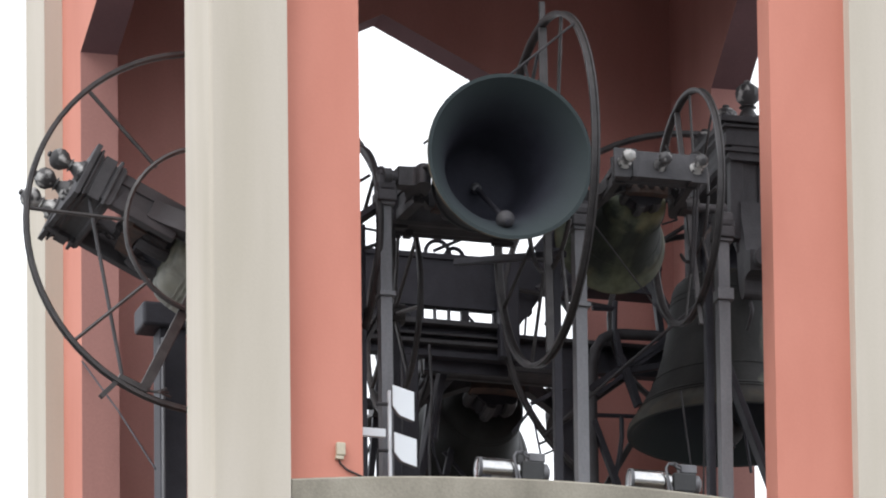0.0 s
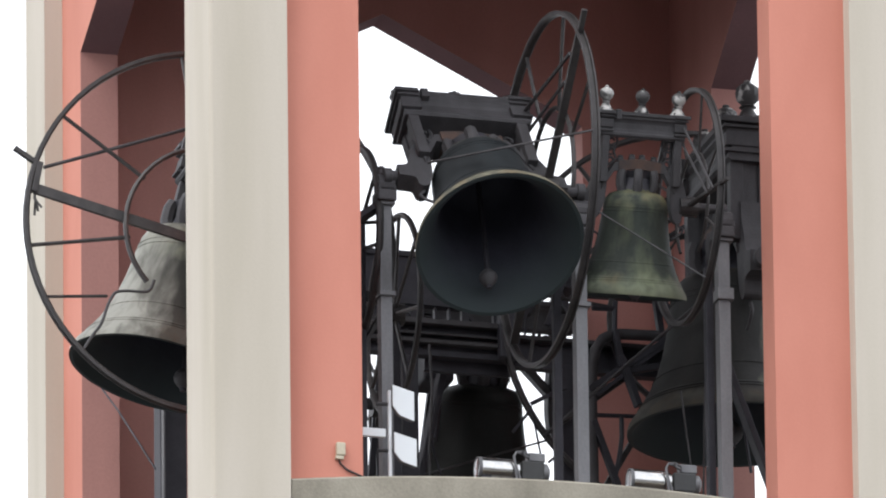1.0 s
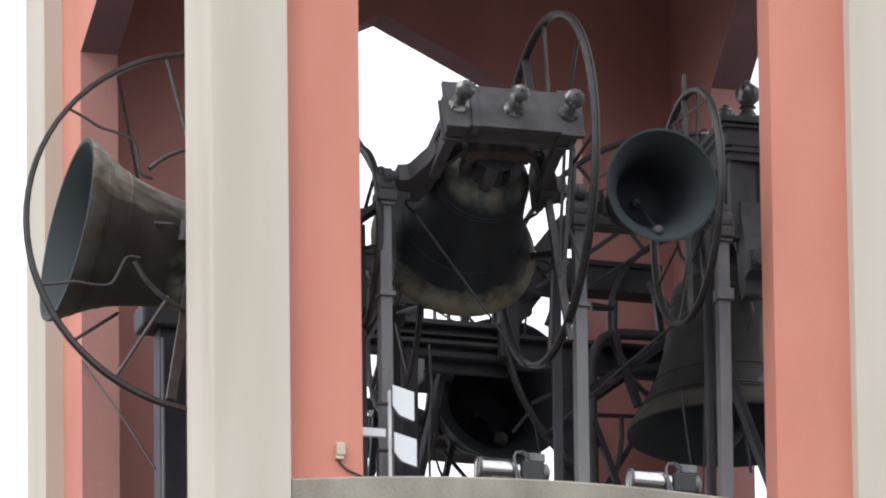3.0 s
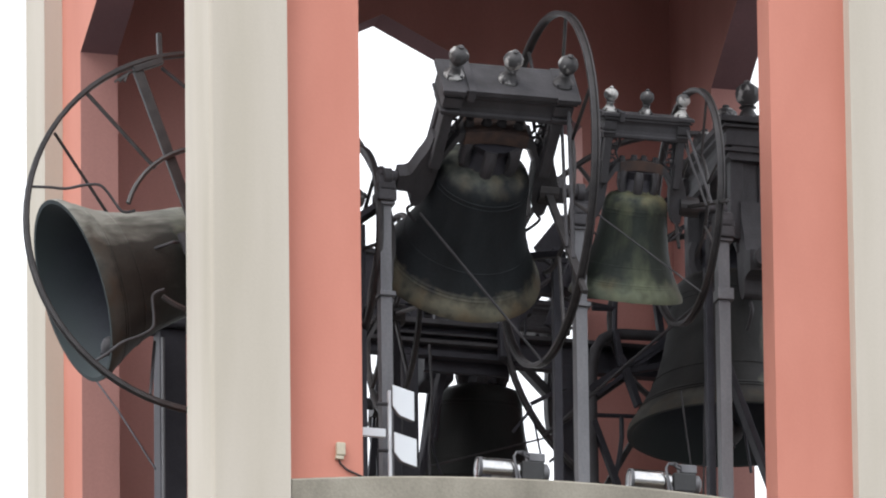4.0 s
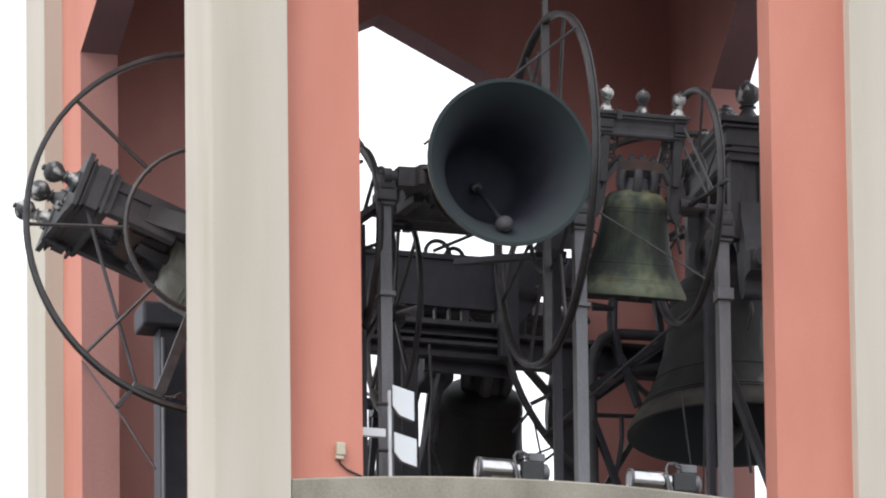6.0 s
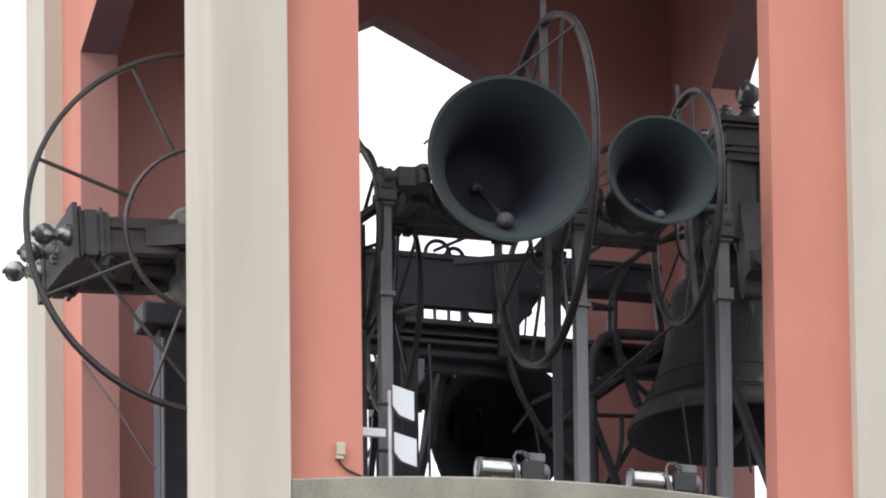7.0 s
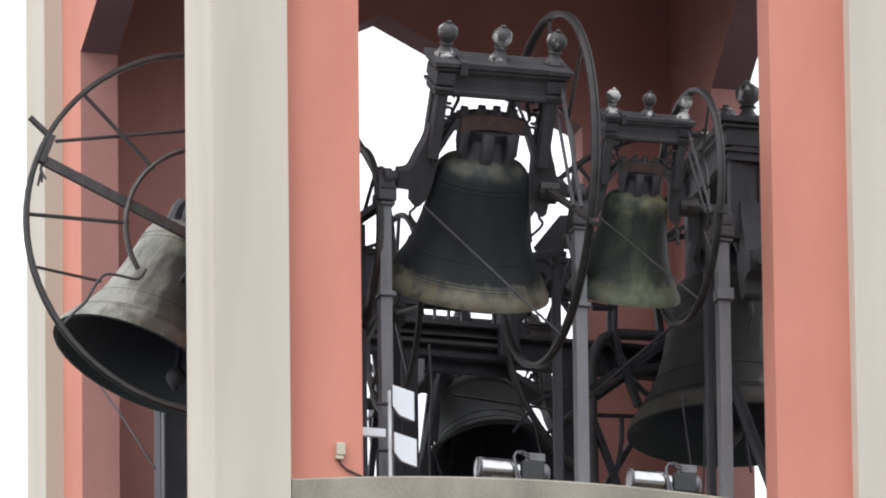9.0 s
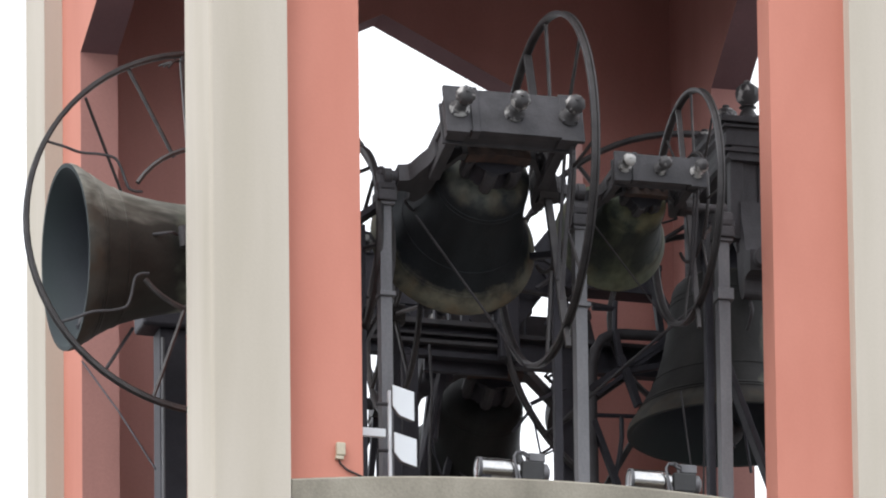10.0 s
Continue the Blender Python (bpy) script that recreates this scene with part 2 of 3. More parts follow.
def face_wall(name, m, a1, a2, b1, b2):
    """One side: salmon wall with a tall opening under a blunt gable."""
    bm = bmesh.new()
    mid = W / 2
    top = 38.0
    left = [(a1, FLOOR - 0.15), (b1, FLOOR - 0.15), (b1, SPRING), (mid, APEX), (mid, top), (a1, top)]
    right = [(W - x, z) for x, z in [(a2, FLOOR - 0.15), (b2, FLOOR - 0.15), (b2, SPRING), (mid, APEX), (mid, top), (a2, top)]][::-1]
    for o in (left, right):
        prism(bm, o, m @ pose(0, P, 0), T)
    bmesh.ops.remove_doubles(bm, verts=bm.verts, dist=0.0005)
    bm.normal_update()
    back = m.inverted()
    # undersides and reveals take the plaster colours that hold painted shade
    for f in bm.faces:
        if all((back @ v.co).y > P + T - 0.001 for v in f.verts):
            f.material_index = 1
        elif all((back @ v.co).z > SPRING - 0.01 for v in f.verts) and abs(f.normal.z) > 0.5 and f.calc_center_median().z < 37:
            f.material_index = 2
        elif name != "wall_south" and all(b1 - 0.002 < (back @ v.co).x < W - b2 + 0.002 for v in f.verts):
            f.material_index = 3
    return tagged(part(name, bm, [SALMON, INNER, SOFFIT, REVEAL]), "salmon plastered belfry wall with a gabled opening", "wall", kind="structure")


TURN = [Matrix.Identity(4), pose(W, 0, 0, 0, 0, 90), pose(W, W, 0, 0, 0, 180), pose(0, W, 0, 0, 0, 270)]
# widths of the piers along each face, and of the wall beside each opening
SIDES = {"south": (0.494, 0.578, 0.466, 0.980, 0.948), "east": (A, 0.466, A, 0.965, 1.26), "north": (A, A, A, 0.960, 0.990), "west": (A, A, 0.578, 0.961, 0.965)}
for (n, (a1, a2, a3, b1, b2)), m in zip(SIDES.items(), TURN):
    corner_pier("pier_" + n, m, a1, a2)
    face_wall("wall_" + n, m, a1, a3, b1, b2)


def bowed_parapet(name, m):
    bm = bmesh.new()
    n = 24
    outer, inner = [], []
    for i in range(n + 1):
        s = -1 + 2 * i / n
        x = W / 2 + s * (W / 2 - A)
        y = -0.35 * (1 - s * s)
        outer.append((x, y))
        inner.append((x, y + 0.16 if abs(s) < 0.999 else P))
    rows = []
    for (x, y), (u, v) in zip(outer, inner):
        rows.append([bm.verts.new(c) for c in ((x, y, FLOOR - 0.15), (x, y - 0.0, SILL - 0.015), (x, y + 0.015, SILL), (u, v - 0.01, SILL), (u, v, SILL - 0.015), (u, v, FLOOR - 0.15))])
    for a, b in zip(rows, rows[1:]):
        for k in range(6):
            bm.faces.new((a[k], b[k], b[(k + 1) % 6], a[(k + 1) % 6]))
    bm.faces.new(rows[0])
    bm.faces.new(rows[-1])
    bmesh.ops.transform(bm, matrix=m, verts=bm.verts)
    return tagged(part(name, bm, CONCRETE, smooth=True), "stained concrete parapet bowed out below the opening", "parapet", kind="structure")


for n, m in zip(("south", "east", "north", "west"), TURN):
    bowed_parapet("parapet_" + n, m)


# ---- swinging bells ----
def finial_mesh(s):
    bm = bmesh.new()
    lathe(bm, [(0.0, 0), (0.055, 0), (0.055, 0.015), (0.042, 0.03), (0.030, 0.05), (0.024, 0.065), (0.038, 0.07), (0.024, 0.078), (0.03, 0.085), (0.046, 0.105), (0.052, 0.13), (0.046, 0.155), (0.03, 0.172), (0.014, 0.178), (0.016, 0.188), (0.0, 0.196)], 20)
    for v in bm.verts:
        if 0.09 < v.co.z < 0.17:
            i = round(math.atan2(v.co.y, v.co.x) / (2 * math.pi / 20))
            k = 1.06 if i % 2 else 0.94
            v.co.x, v.co.y = v.co.x * k, v.co.y * k
    bmesh.ops.scale(bm, vec=(s, s, s), verts=bm.verts)
    return bm


def bell_profile(R, H):
    """Outside from lip to crown, then inside back to the lip; z up from the lip."""
    out = [(1.0, 0.0), (1.0, 0.02), (0.985, 0.05), (0.93, 0.10), (0.86, 0.17), (0.78, 0.26), (0.71, 0.36), (0.655, 0.48), (0.615, 0.60), (0.585, 0.72), (0.565, 0.82), (0.55, 0.88), (0.52, 0.92), (0.46, 0.955), (0.36, 0.975), (0.30, 0.985), (0.29, 1.0), (0.0, 1.0)]
    inn = [(0.0, 0.95), (0.12, 0.945), (0.24, 0.93), (0.34, 0.905), (0.42, 0.87), (0.465, 0.82), (0.49, 0.76), (0.53, 0.66), (0.57, 0.52), (0.63, 0.36), (0.70, 0.24), (0.79, 0.13), (0.89, 0.05), (0.955, 0.0), (1.0, 0.0)]
    zs, rs = [q[1] for q in out[:15]], [q[0] for q in out[:15]]
    full = []
    for z in sorted(zs + [v + d for v in (0.135, 0.155, 0.31, 0.79, 0.825) for d in (-0.006, -0.004, 0.004, 0.006)]):
        bump = 0.006 if any(abs(z - v) < 0.005 for v in (0.135, 0.155, 0.31, 0.79, 0.825)) else 0.0
        full.append((float(np.interp(z, zs, rs)) + bump, z))
    out = full + out[15:]
    f = lambda q: [(r * R, z * H) for r, z in q]
    return f(out), f(inn)


def swinging_bell(place, turn, R, H, h, k, beam, depth, wheel_r, wheel_x, mats, label, group="swinging bells", spokes=8, offset=0.0, axle=(-0.65, 0.75), bent=False):
    """Bell on a tall cast headstock. The axle is local x through the origin; h down to the lip, k up to the finial tips,
    beam: length of the top beam; wheel_x: where the wheel sits along the axle."""
    root = tagged(new("swinging_bell"), label, "bell", group)
    root.matrix_world = place @ turn
    s = k / 1.03
    out, inn = bell_profile(R, H)
    up = Matrix.Translation((0, 0, -h))
    bm = lathe(bmesh.new(), out, 48, up)
    n0 = len(bm.faces)
    lathe(bm, inn, 48, up)
    bm.faces.ensure_lookup_table()
    for f in bm.faces[n0:]:
        f.material_index = 1
    bmesh.ops.remove_doubles(bm, verts=bm.verts, dist=0.0005)
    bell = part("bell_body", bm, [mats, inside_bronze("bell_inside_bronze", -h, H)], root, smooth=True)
    crown = H - h
    # crown loops
    for i in range(6):
        a = math.pi * i / 3 + 0.3
        c, d = math.cos(a), math.sin(a)
        t = tube(bmesh.new(), [(0.29 * R * c, 0.29 * R * d, crown - 0.01), (0.33 * R * c, 0.33 * R * d, crown + 0.05 * s), (0.33 * R * c, 0.33 * R * d, crown + 0.12 * s), (0.30 * R * c, 0.30 * R * d, crown + 0.165 * s)], 0.042 * s, 8)
        part("crown_loop", t, IRON, bell, smooth=True)
    t = lathe(bmesh.new(), [(0, crown - 0.01), (0.30 * R, crown - 0.01), (0.27 * R, crown + 0.04 * s), (0.24 * R, crown + 0.10 * s), (0.30 * R, crown + 0.165 * s), (0, crown + 0.17 * s)], 20)
    part("crown_boss", t, IRON_DARK, bell, smooth=True)
    # headstock
    zc = crown + 0.185 * s
    bt = k - 0.232 * s
    L = beam / 2
    w = depth / 2
    hs = bmesh.new()
    o = [(0.92, -0.225), (1.05, -0.21), (1.05, -0.19), (0.95, -0.18), (0.9, -0.15), (0.9, -0.10), (0.97, -0.08), (1.12, -0.06), (1.12, -0.045), (1.25, -0.03), (1.25, 0.0)]
    o = [(y * w, bt + z * s) for y, z in o] + [(-y * w, bt + z * s) for y, z in o[::-1]]
    prism(hs, o, pose(-L * 1.0, 0, 0, 0, 0, 90) @ Matrix.Diagonal((1, -1, 1, 1)), L * 2.0)
    head = part("headstock", hs, IRON, root, "dark cast-iron headstock beam with mouldings")
    for sx in (-1, 1):
        t = bmesh.new()
        for z0, z1, e in ((-0.055, -0.04, 0.10), (-0.03, 0.002, 0.16), (-0.185, -0.165, 0.08), (-0.15, -0.075, 0.04)):
            xa, xb = sorted((sx * L * 0.72, sx * (L * 1.0 + e * 0.22 * s)))
            yw = w * (1.05 + e * 2.2)
            box(t, xa, xb, -yw, yw, bt + z0 * s, bt + z1 * s, 0.004)
        part("end_moulding", t, IRON, head)
    part("tapped_plate", box(bmesh.new(), -L * 0.68, -L * 0.56, -w * 1.36, w * 1.36, bt - 0.075 * s, bt + 0.012, 0.004), IRON, head)
    for x in (-L * 0.86, 0, L * 0.86):
        f = part("finial", finial_mesh(s * 1.19), SILVER, head, "ribbed cast ball finial", smooth=True)
        f.location = (x, 0, bt - 0.002)
        t = box(bmesh.new(), x - 0.05 * s, x + 0.05 * s, -0.05 * s, 0.05 * s, bt - 0.004, bt + 0.03 * s, 0.006)
        part("finial_base", t, IRON, head)
    for sx in (-1, 1):
        x = sx * L * 0.86
        for yy in (-w * 0.62, w * 0.62):
            t = box(bmesh.new(), x - 0.034 * s, x + 0.034 * s, yy - 0.034 * s, yy + 0.034 * s, 0.16 * s, bt - 0.2 * s, 0.006)
            part("side_column", t, IRON, root)
        t = box(bmesh.new(), x - 0.02 * s, x + 0.02 * s, -w * 0.6, w * 0.6, 0.2 * s, bt - 0.21 * s, 0.004)
        part("column_web", t, IRON, root)
        # scrolls between column and crown clamp
        t = bmesh.new()
        for q in range(3):
            zq = bt - (0.27 + 0.085 * q) * s
            tube(t, [(x - sx * (0.075 * s + 0.03 * s * math.cos(a)), 0, zq + 0.032 * s * math.sin(a)) for a in [radians(20 + 40 * i) for i in range(8)]], 0.011 * s, 6)
        tube(t, [(x - sx * 0.115 * s, 0, bt - 0.19 * s), (x - sx * 0.13 * s, 0, bt - 0.27 * s), (x - sx * 0.10 * s, 0, bt - 0.36 * s), (x - sx * 0.13 * s, 0, bt - 0.42 * s), (x - sx * 0.055 * s, 0, bt - 0.48 * s)], 0.013 * s, 6)
        part("scroll", t, IRON, root)
        # diagonal arm to the clamp, shoulder web and axle
        t = bmesh.new()
        prism(t, [(x, 0.10 * s), (x, 0.175 * s), (sx * (0.37 * R + 0.04 * s), zc + 0.045 * s), (sx * 0.37 * R, zc + 0.055 * s), (sx * 0.37 * R, zc - 0.03 * s), (sx * (0.37 * R + 0.04 * s), zc - 0.03 * s)], pose(0, -depth * 0.3, 0), depth * 0.6)
        part("arm", t, IRON, root)
        t = bmesh.new()
        web = curve([(a * sx * s, b * s, 0) for a, b in ((-0.045, 0.36), (-0.045, 0.22), (-0.04, 0.10), (-0.03, 0.0), (-0.012, -0.08), (0.015, -0.14), (0.05, -0.165), (0.08, -0.145), (0.085, -0.105), (0.10, -0.065), (0.19, -0.055))], 3)
        web += curve([(a * sx * s, b * s, 0) for a, b in ((0.19, 0.055), (0.13, 0.07), (0.105, 0.12), (0.085, 0.18), (0.06, 0.24), (0.045, 0.30), (0.04, 0.36))], 3)
        prism(t, [(x + v.x, v.y) for v in web], pose(0, -depth * 0.25, 0), depth * 0.5)
        part("shoulder", t, IRON, root)
        end = axle[0] if sx < 0 else axle[1]
        t = lathe(bmesh.new(), [(0, 0), (0.042 * s, 0), (0.042 * s, abs(end - x) - 0.05), (0.055 * s, abs(end - x) - 0.045), (0.055 * s, abs(end - x)), (0, abs(end - x))], 16, Matrix.Translation((x, 0, 0)) @ pose(0, 0, 0, 0, 90 * sx, 0))
        part("axle", t, IRON, root, smooth=True)
    # crown clamp: arched rusty band on a crossbar with small knobs
    t = bmesh.new()
    a0 = [(x * R, zc + 0.055 * s + 0.03 * s * math.cos(x * 3.6)) for x in (-0.38, -0.3, -0.15, 0, 0.15, 0.3, 0.38)] + [(x * R, zc - 0.035 * s + 0.03 * s * math.cos(x * 3.6)) for x in (0.38, 0.3, 0.15, 0, -0.15, -0.3, -0.38)]
    prism(t, a0, pose(0, -depth * 0.36, 0), depth * 0.72)
    part("crown_clamp", t, RUST, root, "rusty arched iron clamp band")
    for x in (-0.33, -0.12, 0.06, 0.27):
        t = lathe(bmesh.new(), [(0, 0), (0.036 * s, 0), (0.034 * s, 0.02 * s), (0.027 * s, 0.03 * s), (0.027 * s, 0.05 * s), (0, 0.055 * s)], 8, Matrix.Translation((x * R, 0, zc + 0.05 * s + 0.028 * s * math.cos(x * 3.6))))
        part("clamp_bolt", t, IRON, root)
    for x in (-0.33, -0.02, 0.30):
        t = lathe(bmesh.new(), [(0, 0), (0.026 * s, 0), (0.026 * s, 0.14 * s), (0, 0.14 * s)], 8, Matrix.Translation((x * R, -depth * 0.3, crown + 0.02 * s)))
        part("hanger_rod", t, IRON, root)
    # clapper
    bm = bmesh.new()
    top = crown - 0.09
    ln = (-h - top) * 1.06
    tube(bm, [(0, 0, 0), (0, 0, ln * 0.5), (0, 0, ln * 0.97)], 0.017 * s, 8)
    lathe(bm, [(0, 0.03), (0.02, 0.03), (0.018, -0.08), (0, -0.085)], 12, Matrix.Translation((0, 0, ln * 0.93)) @ Matrix.Scale(R / 0.525, 4))
    clap = part("clapper", bm, IRON_DARK, root, "worn iron clapper with a round ball", smooth=True)
    part("ball", lathe(bmesh.new(), [(0, 0.052), (0.031, 0.047), (0.052, 0.021), (0.058, 0), (0.052, -0.026), (0.036, -0.047), (0.022, -0.062), (0, -0.064)], 20, Matrix.Translation((0, 0, ln * 0.93)) @ Matrix.Scale(R / 0.525, 4)), IRON, clap, "worn striking ball", smooth=True)
    part("hinge_pin", lathe(bmesh.new(), [(0, -0.035), (0.026, -0.03), (0.034, -0.01), (0.034, 0.012), (0.024, 0.03), (0, 0.036)], 14, Matrix.Scale(R / 0.525, 4)), STEEL, clap, smooth=True)
    clap.location = (0, 0, top)
    # hooked stops below the shoulders
    for sx in (-1, 1):
        x = sx * L * 0.86
        t = tube(bmesh.new(), curve([(x + sx * 0.04, -0.02, -0.14 * s), (x + sx * 0.05, -0.02, -0.18 * s), (x + sx * 0.075, -0.02, -0.21 * s), (x + sx * 0.06, -0.02, -0.25 * s), (x + sx * 0.0, -0.03, -0.31 * s)], 4), 0.010 * s, 8)
        part("stop_hook", t, IRON, root, smooth=True)
    if bent:
        # bent guides from the rim to the inner ring, one on each side
        for sy in (-1, 1):
            t = tube(bmesh.new(), curve([(wheel_x, sy * y, z) for y, z in ((0.583, -0.988), (0.55, -0.88), (0.515, -0.784), (0.505, -0.66), (0.481, -0.57), (0.42, -0.535), (0.346, -0.514), (0.29, -0.495), (0.268, -0.46), (0.264, -0.409))], 4), 0.0095, 8)
            part("bent_stay", t, IRON, root, "bent grey stay rod", smooth=True)
            # strut from the rim in to the bell's clamp ring
            t = tube(bmesh.new(), [(wheel_x - 0.02, sy * 0.875, -0.72), (-0.076, sy * 0.434, -0.377)], 0.011, 6)
            part("strut", t, IRON, root, smooth=True)
            if sy > 0:
                continue
            # rod from the rim up to the headstock
            t = tube(bmesh.new(), [(wheel_x - 0.02, sy * 1.10, 0.085), (L * 0.9, sy * 0.13, 0.76)], 0.012, 6)
            part("stay_rod", t, IRON, root)
    # wheel
    bm = bmesh.new()
    N = 72
    sec = [(-0.035, 0.0), (-0.035, -0.03), (-0.02, -0.045), (0.02, -0.045), (0.035, -0.03), (0.035, 0.0), (0.022, 0.0), (0.016, -0.02), (-0.016, -0.02), (-0.022, 0.0)]
    sc = 0.74 if wheel_r > 1 else 0.66
    rings = []
    for i in range(N):
        a = 2 * math.pi * i / N
        rings.append([bm.verts.new((wheel_x + x * sc, math.cos(a) * (wheel_r + r * sc), math.sin(a) * (wheel_r + r * sc))) for x, r in sec])
    for i in range(N):
        a, b = rings[i], rings[(i + 1) % N]
        for q in range(len(sec)):
            bm.faces.new((a[q], a[(q + 1) % len(sec)], b[(q + 1) % len(sec)], b[q]))
    wheel = part("wheel", bm, WHEEL, root, "dark iron bell wheel with a grooved rim", smooth=True)
    r1 = wheel_r * 0.46
    clear = abs(wheel_x) > R * 1.02
    arc = [2 * math.pi * i / 40 for i in range(40)] if clear else [radians(-55 + 290 * i / 36) for i in range(37)]
    t = tube(bmesh.new(), [(wheel_x + 0.03, r1 * math.cos(a), r1 * math.sin(a)) for a in arc], 0.016 * s, 6, clear)
    part("inner_ring", t, WHEEL, wheel, smooth=True)
    for i in range(spokes):
        a = 2 * math.pi * (i + 0.5) / spokes + offset
        c, d = math.cos(a), math.sin(a)
        if not clear and d < (-0.6 if bent else -0.8):
            continue
        t = tube(bmesh.new(), [(wheel_x + 0.03, r1 * c * 0.96, r1 * d * 0.96), (wheel_x, (wheel_r - 0.03) * c, (wheel_r - 0.03) * d)], 0.012 * s, 6)
        part("spoke", t, WHEEL, wheel, smooth=True)
    t = bmesh.new()
    if bent:
        bar(t, (wheel_x, -1.125, -0.075), (wheel_x, 1.125, -0.075), 0.03, 0.066)
    for a in () if bent else (offset, offset + math.pi):
        c, d = math.cos(a), math.sin(a)
        bar(t, (wheel_x, 0.06 * c, 0.06 * d), (wheel_x, (wheel_r - 0.03) * c, (wheel_r - 0.03) * d), 0.05 * s, 0.03 * s)
    lathe(t, [(0, -0.06), (0.09 * s, -0.06), (0.09 * s, 0.06), (0, 0.06)], 16, Matrix.Translation((wheel_x, 0, 0)) @ Y90)
    part("cross_bar", t, WHEEL, wheel)
    t = bmesh.new()
    c, d = math.cos(offset), math.sin(offset)
    if bent:
        bar(t, (wheel_x, -1.14, 0.085), (wheel_x, -1.31, 0.14), 0.036, 0.03)
        bar(t, (wheel_x, -1.135, 0.10), (wheel_x, -1.125, -0.10), 0.05, 0.04)
        for q in (0, 1, 2):
            tube(t, [(wheel_x + 0.01 * q, -1.12, -0.10 - 0.02 * q), (wheel_x + 0.03, -1.105 + 0.008 * q, -0.17), (wheel_x + 0.02 * q, -1.085 + 0.012 * q, -0.245 + 0.025 * q)], 0.008, 5)
    else:
        bar(t, (wheel_x, (wheel_r - 0.02) * c, (wheel_r - 0.02) * d), (wheel_x, (wheel_r + 0.14) * c, (wheel_r + 0.14) * d), 0.035 * s, 0.03 * s)
    part("trip_peg", t, WHEEL, wheel)
    if bent:
        return root, clap
    # stay rod from the shoulder to the wheel
    sg = 1 if wheel_x > 0 else -1
    t = tube(bmesh.new(), [(-sg * L * 0.98, -w * 1.62, -0.114 * s), (wheel_x - sg * 0.02, -0.796 * wheel_r, -0.615 * wheel_r)], 0.008 * s, 6)
    part("stay_rod", t, IRON, root)
    t = tube(bmesh.new(), [(sg * L * 0.95, -w * 1.0, bt - 0.10 * s), (wheel_x - sg * 0.02, -wheel_r * 0.82, 0.13 * wheel_r)], 0.013 * s, 6)
    part("stay_rod", t, IRON, root)
    t = tube(bmesh.new(), [(sg * L * 0.95, w * 0.7, bt - 0.16 * s), (wheel_x - sg * 0.02, -wheel_r * 0.66, 0.09 * wheel_r)], 0.012 * s, 6)
    part("stay_rod", t, IRON, root)
    return root, clap


BR_B = bronze("bronze_green_dark", (0.023, 0.027, 0.030), (0.20, 0.19, 0.14), (0.22, 0.23, 0.185), -0.668, 0.17)
BR_C = bronze("bronze_green_mottled", (0.036, 0.044, 0.037), (0.15, 0.165, 0.12), (0.28, 0.30, 0.19), -0.585, 0.03, -0.6, (0.17, 0.19, 0.115))
BR_A = bronze("bronze_grey_brown", (0.052, 0.050, 0.044), (0.075, 0.072, 0.064), (0.30, 0.33, 0.25), -0.79, -0.08, -1)
# light from the east opening is put into this bell's colour as a pale side
BR_E = bronze("bronze_large_side_lit", (0.030, 0.030, 0.029), (0.07, 0.068, 0.058), (0.10, 0.10, 0.075), -0.92, 0.13, 1, (0.36, 0.36, 0.27))
BR_D = bronze("bronze_large_dark", (0.023, 0.024, 0.023), (0.058, 0.056, 0.046), (0.10, 0.10, 0.075), -0.85, 0.3)
PB, PC, PA, PF, PD = (1.869, 0.55, 33.639), (2.878, 0.60, 33.618), (0.252, 1.447, 33.323), (2.925, 4.30, 33.455), (4.02, 2.40, 33.70)
Z90 = pose(0, 0, 0, 0, 0, -90)
bell_b, clap_b = swinging_bell(Matrix.Translation(PB), Matrix.Identity(4), 0.525, 0.865, 0.675, 1.023, 0.81, 0.24, 1.105, 0.422, BR_B, "large dark green bronze bell with a moulded cast-iron headstock", offset=radians(174), axle=(-0.62, 0.66))
bell_c, clap_c = swinging_bell(Matrix.Translation(PC), Matrix.Identity(4), 0.355, 0.665, 0.585, 0.713, 0.54, 0.14, 0.74, 0.335, BR_C, "smaller mottled green bronze bell on an ornate iron headstock", offset=radians(170), axle=(-0.40, 0.58))
bell_a, clap_a = swinging_bell(Matrix.Translation(PA), Z90, 0.58, 0.95, 0.792, 1.108, 0.847, 0.26, 1.18, 0.49, BR_A, "grey-brown bronze bell hung in the side opening of the tower", offset=radians(180), axle=(-0.6, 0.78), bent=True)
bell_f, clap_f = swinging_bell(Matrix.Translation(PF), Matrix.Identity(4), 0.468, 0.735, 0.55, 0.95, 1.08, 0.2, 0.78, -0.66, BR_D, "dark bronze bell hung before the rear opening", offset=radians(100), axle=(-0.86, 0.64))
bell_d, clap_d = swinging_bell(Matrix.Translation(PD), Z90, 0.66, 1.05, 0.92, 1.28, 1.10, 0.3, 1.315, -0.65, BR_E, "largest dark bronze bell hanging still with its mouth down", offset=radians(60), axle=(-0.72, 0.8))


